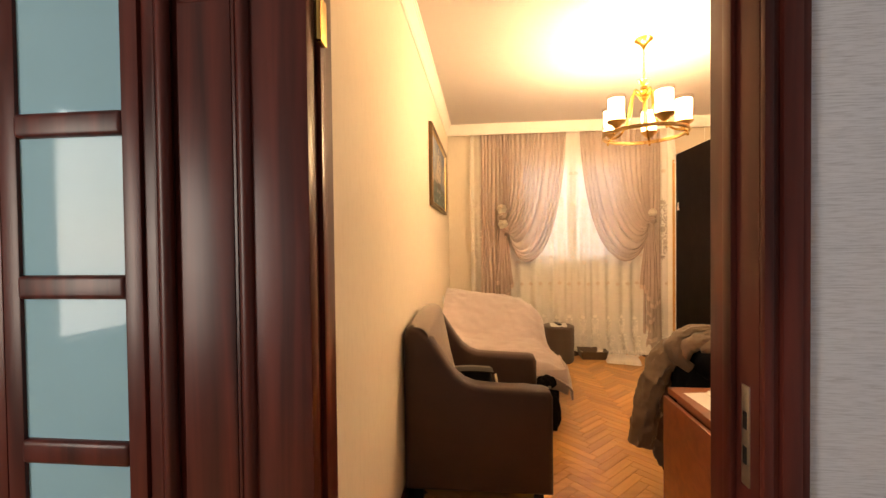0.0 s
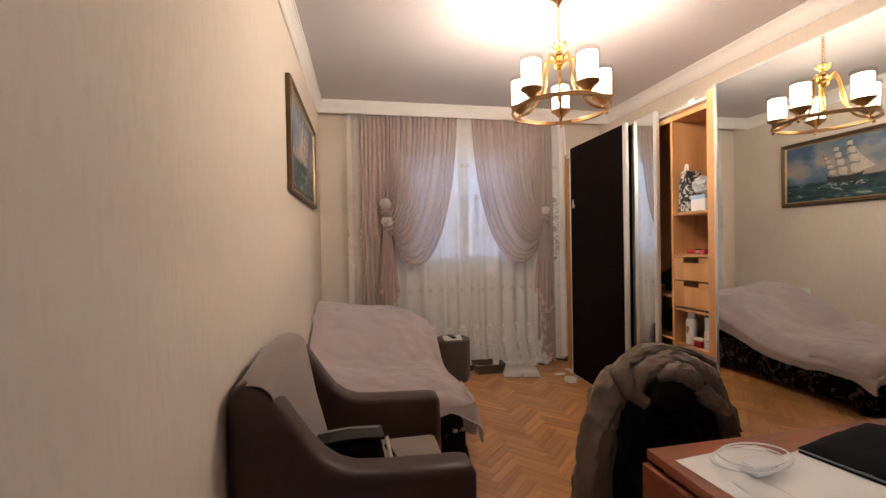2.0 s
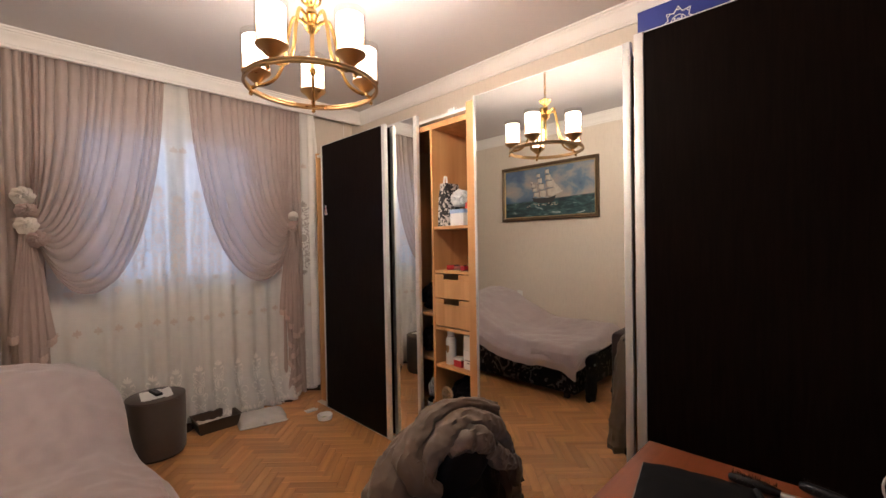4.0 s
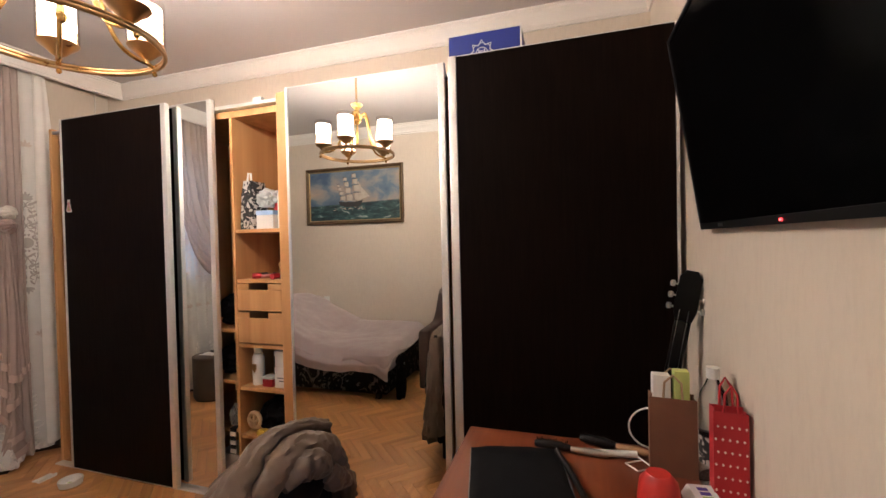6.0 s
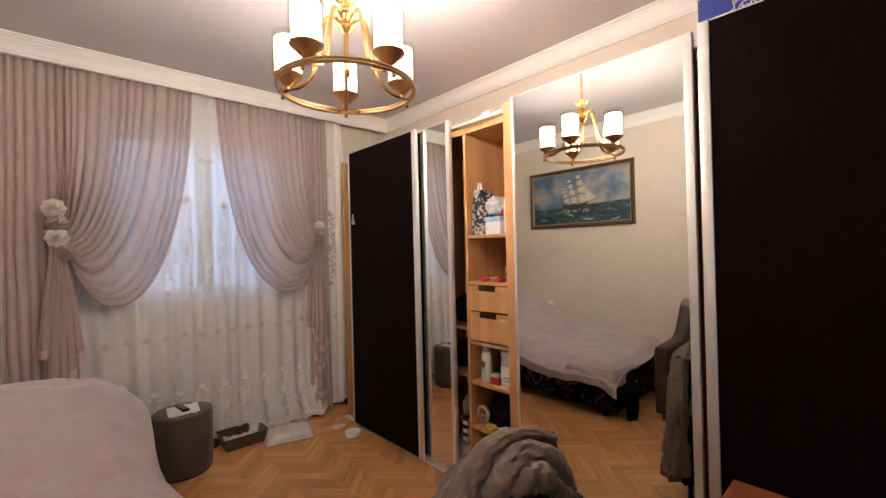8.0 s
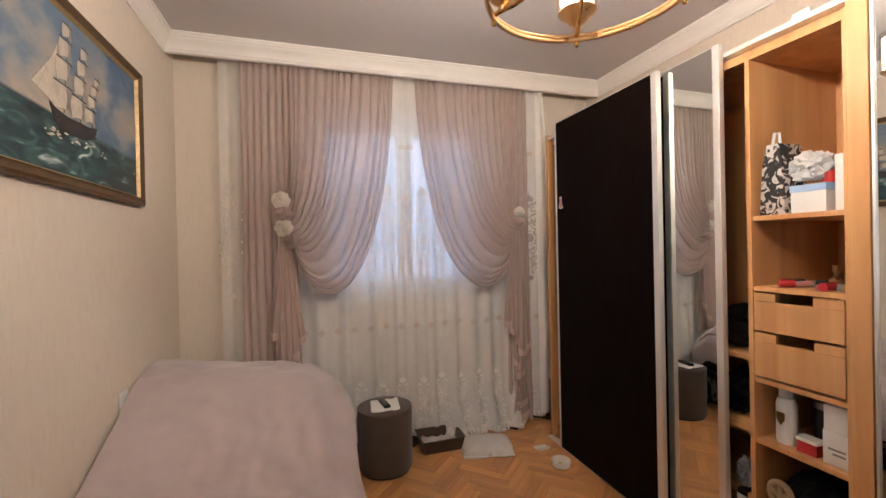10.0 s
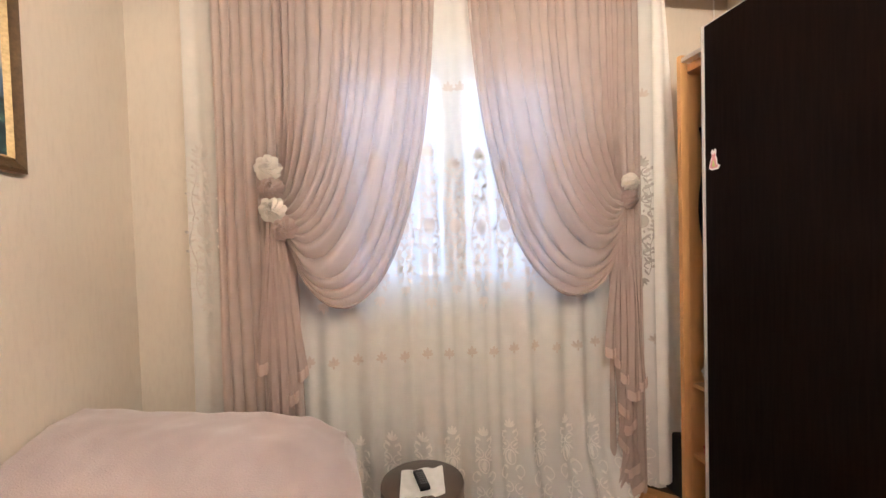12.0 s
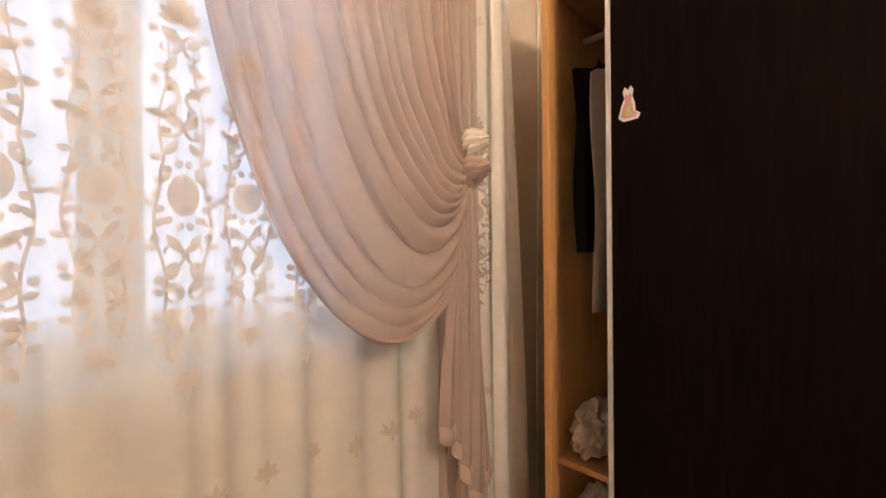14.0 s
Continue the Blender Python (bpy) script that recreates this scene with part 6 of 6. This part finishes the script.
def paper_bag(name, label, x0, x1, y0, y1, z1, mat, handle_mat, turn=0.0):
    cx, cy = (x0 + x1) / 2, (y0 + y1) / 2
    t = thing(name, label, "bag", "paper bags on the desk", (cx, cy, DZ), turn)
    w, d, h = (x1 - x0) / 2, (y1 - y0) / 2, z1 - DZ
    bm = bmesh.new()
    rows = []
    for k in range(7):
        v = k / 6
        g = 1 - 0.12 * v
        rows.append([bm.verts.new(p) for p in ((-w, -d * g, h * v), (0, -d * g * (1 - 0.1 * v), h * v), (w, -d * g, h * v), (w - 0.25 * w * v * 0.6, 0, h * v), (w, d * g, h * v), (0, d * g * (1 - 0.06 * v), h * v), (-w, d * g, h * v), (-w + 0.25 * w * v * 0.6, 0, h * v))])
    for a, c in zip(rows, rows[1:]):
        for i in range(8):
            bm.faces.new((a[i], a[(i + 1) % 8], c[(i + 1) % 8], c[i]))
    bm.faces.new(rows[0][::-1])
    part("sack", thicken(bm, 0.0015), mat, t, "", False)
    for s in (-1, 1):
        part("handle", rod([(-0.4 * w, s * d * 0.85, h), (-0.35 * w, s * d, h + 0.05), (0, s * d * 1.1, h + 0.075), (0.35 * w, s * d, h + 0.05), (0.4 * w, s * d * 0.85, h)], 0.0035), handle_mat, t)
    return t


paper_bag("kraft_bag", "brown kraft paper bag holding white and green boxes", 1.735, 1.865, 1.33, 1.40, 0.995, M_KRAFT, M_TAN, 84)
carton("slim_box", "white slim box standing in the kraft bag", 1.785, 1.825, 1.37, 1.42, 0.765, 1.06, M_WHITE)
carton("slim_box", "lime green card box standing in the kraft bag", 1.785, 1.825, 1.318, 1.36, 0.765, 1.075, M_GREEN)
rb_ = paper_bag("red_gift_bag", "red paper gift bag with small white dots", 1.615, 1.695, 1.225, 1.29, 1.02, M_REDP, M_REDP, 84)
bm = bmesh.new()
for i in range(5):
    for j in range(7):
        for s in (-1, 1):
            x, z = -0.034 + 0.016 * i + 0.005 * (j % 2), 0.02 + 0.034 * j
            yy = s * (0.0325 * (1 - 0.12 * z / 0.262) * (1 - (0.06 * z / 0.262) * (1 - abs(x) / 0.04)) + 0.0018)
            bm.faces.new([bm.verts.new((x + a, yy, z + c)) for a, c in ((0.0035, 0), (0, 0.0045), (-0.0035, 0), (0, -0.0045))])
tagged(part("dots", bm, M_PAPER, rb_, "small white diamond dots", False), "", "", "", "stuff")
bt = thing("water_bottle", "clear plastic bottle with a white cap", "bottle")
PB = glass("bottle_plastic", (0.92, 0.95, 0.95), 0.15, 1.2)
bm = lathe([(0.0, DZ + 0.001), (0.034, DZ + 0.001), (0.037, DZ + 0.012), (0.037, DZ + 0.245), (0.034, DZ + 0.270), (0.020, DZ + 0.300), (0.014, DZ + 0.317)], 1.745, 1.268, 24)
part("bottle", bm, PB, bt)
part("cap", lathe([(0.017, DZ + 0.3175), (0.018, DZ + 0.350), (0.0, DZ + 0.352)], 1.745, 1.268, 20), M_WHITE, bt)
part("label", lathe([(0.0378, DZ + 0.07), (0.0378, DZ + 0.15)], 1.745, 1.268, 24), M_ANIM, bt, "printed label")
solid("fan_card", "tan folded paper fan leaning behind the bags", "card", rounded([(1.74, 0.758), (1.70, 1.03), (1.73, 1.06), (1.78, 1.06), (1.80, 1.03), (1.79, 0.758)], 1.222, 1.228, 0.0), M_TAN)
solid("red_cup", "glossy red plastic cup lying near the bags", "cup", lathe([(0.0, DZ + 0.095), (0.03, DZ + 0.092), (0.048, DZ + 0.07), (0.055, DZ + 0.02), (0.055, DZ + 0.001), (0.0, DZ + 0.001)], 1.60, 1.44, 32), M_RED)
wp = thing("wet_wipes", "white pack of wipes with purple print", "packet", "", (1.60, 1.325, DZ), 96)
part("packet", rounded([(-0.04, 0.001), (-0.045, 0.02), (-0.03, 0.045), (0.03, 0.045), (0.045, 0.02), (0.04, 0.001)], -0.06, 0.06, 0.006), M_WHITE, wp)
M_PURPLE = paint("purple_print", (0.07, 0.03, 0.30), 0.5)
for k, mt in enumerate((M_PURPLE, M_PURPLE, M_GREEN, M_PURPLE)):
    part("print_mark", boxed(-0.014, 0.012, -0.040 + 0.021 * k, -0.026 + 0.021 * k, 0.0452, 0.0462), mt, wp)
pk = thing("pink_jar", "pink plastic jar with a white nozzle", "jar")
part("jar", lathe([(0.0, DZ + 0.001), (0.03, DZ + 0.001), (0.032, DZ + 0.035), (0.028, DZ + 0.05), (0.0, DZ + 0.052)], 1.545, 1.262, 24), M_PINK, pk)
part("nozzle", lathe([(0.0, DZ + 0.053), (0.009, DZ + 0.053), (0.008, DZ + 0.075), (0.0, DZ + 0.077)], 1.54, 1.272, 14), M_WHITE, pk)
solid("hair_band", "cream hair band lying on the desk", "hair band", tube([(1.46 + 0.035 * math.cos(a), 1.27 + 0.03 * math.sin(a), DZ + 0.012) for a in [2 * math.pi * i / 24 for i in range(24)]], 0.011, 8, closed=True), M_CREAM)
solid("dark_pouch", "crumpled black pouch on the desk", "pouch", crumple(1.36, 1.28, DZ + 0.038, 0.06, 0.045, 0.05, 0.35, 71.0), M_DARKF)
solid("maroon_pouch", "crumpled maroon pouch on the desk", "pouch", crumple(1.22, 1.29, DZ + 0.038, 0.06, 0.05, 0.05, 0.35, 72.0), paint("maroon_fabric", (0.08, 0.012, 0.018), 0.7))

# ---- guitar leaning in the corner ----
gt = thing("guitar", "black acoustic guitar leaning between the desk and wardrobe", "guitar", "", (2.10, 1.475, 0.0))
lean = Matrix.Rotation(radians(10.5), 4, "X") @ Matrix.Rotation(radians(68), 4, "Z")
outline = []
for i in range(48):
    a = 2 * math.pi * i / 48
    z = 0.27 - 0.25 * math.cos(a)
    w = (0.135 - 0.03 * step(0.1, 0.42, z)) * abs(math.sin(a)) ** 0.55 - 0.022 * math.exp(-((z - 0.31) / 0.06) ** 2) * (abs(math.sin(a)) > 0.2)
    outline.append((math.copysign(w, math.sin(a)), z))


def leaned(bm):
    bmesh.ops.transform(bm, matrix=lean, verts=bm.verts)
    return bm


M_LACQ = paint("black_lacquer", (0.0025, 0.0025, 0.0025), 0.3, spec=0.12)
part("body", leaned(rounded(outline, -0.045, 0.045, 0.006)), M_LACQ, gt)
part("neck", leaned(boxed(-0.026, 0.026, 0.035, 0.06, 0.50, 1.20, 0.006)), M_LACQ, gt)
part("headstock", leaned(rounded([(-0.028, 1.20), (-0.038, 1.24), (-0.036, 1.36), (-0.018, 1.385), (0.018, 1.385), (0.036, 1.36), (0.038, 1.24), (0.028, 1.20)], 0.036, 0.054, 0.003)), M_LACQ, gt)
for s in (-1, 1):
    for k in range(3):
        z = 1.245 + 0.042 * k
        m = lean @ Matrix.Translation((s * 0.055, 0.045, z))
        bm = lathe([(0.0, -0.012), (0.008, -0.010), (0.0095, 0.0), (0.008, 0.010), (0.0, 0.012)], n=12)
        box(bm, -0.018 if s > 0 else 0.004, -0.004 if s > 0 else 0.018, -0.003, 0.003, -0.003, 0.003)
        bmesh.ops.transform(bm, matrix=m, verts=bm.verts)
        part("tuning_peg", bm, M_STEEL, gt, "chrome tuning peg")
for k in (0, 5):
    part("string", leaned(rod([(-0.015 + 0.006 * k, 0.063, 0.2), (-0.015 + 0.006 * k, 0.063, 1.24)], 0.0007, 5)), M_STEEL, gt)

# ---- parquet, piece by piece ----
PL, PW = 0.30, 0.06                         # length and width of one block


def block_mesh():
    bm = bmesh.new()
    g, c, h = 0.0006, 0.0014, 0.006
    lo = [bm.verts.new((x, y, -0.006)) for x, y in ((g, g), (PL - g, g), (PL - g, PW - g), (g, PW - g))]
    mi = [bm.verts.new((x, y, -0.0012)) for x, y in ((g, g), (PL - g, g), (PL - g, PW - g), (g, PW - g))]
    hi = [bm.verts.new((x, y, 0.0)) for x, y in ((g + c, g + c), (PL - g - c, g + c), (PL - g - c, PW - g - c), (g + c, PW - g - c))]
    bm.faces.new(hi)
    for a, b in ((lo, mi), (mi, hi)):
        for i in range(4):
            bm.faces.new((a[i], a[(i + 1) % 4], b[(i + 1) % 4], b[i]))
    mesh = bpy.data.meshes.new("parquet_block")
    bm.to_mesh(mesh)
    bm.free()
    mesh.materials.append(M_OAK)
    return mesh


BLOCK = block_mesh()
spots = []
R45 = Matrix.Rotation(radians(45), 4, "Z")
for i in range(-60, 60):
    for j in range(-14, 14):
        ox, oy = i * PW + j * PL, i * PW - j * PL
        for m in (Matrix.Translation((ox, oy, 0)), Matrix.Translation((ox + PW, oy + PW, 0)) @ Matrix.Rotation(radians(90), 4, "Z")):
            w = Matrix.Translation((1.3, 3.3, 0)) @ R45 @ m
            c = w @ Vector((PL / 2, PW / 2, 0))
            if XW + 0.11 < c.x < XE - 0.11 and YH + 0.11 < c.y < YN - 0.11:
                spots.append((abs(c.x - 1.35) * 1.3 + abs(c.y - 3.9), w))
spots.sort(key=lambda s: s[0])
for _, w in spots[:290]:
    ob = new("parquet_block", BLOCK)
    ob.parent = floor
    ob.matrix_basis = w
rest = bmesh.new()
for _, w in spots[290:]:
    n0 = len(rest.verts)
    rest.from_mesh(BLOCK)
    rest.verts.ensure_lookup_table()
    for v in rest.verts[n0:]:
        v.co = w @ v.co
rest_ob = part("parquet_rest", rest, M_OAK, floor, "", False)
tagged(rest_ob, "oak herringbone blocks towards the walls", "", "", "stuff")
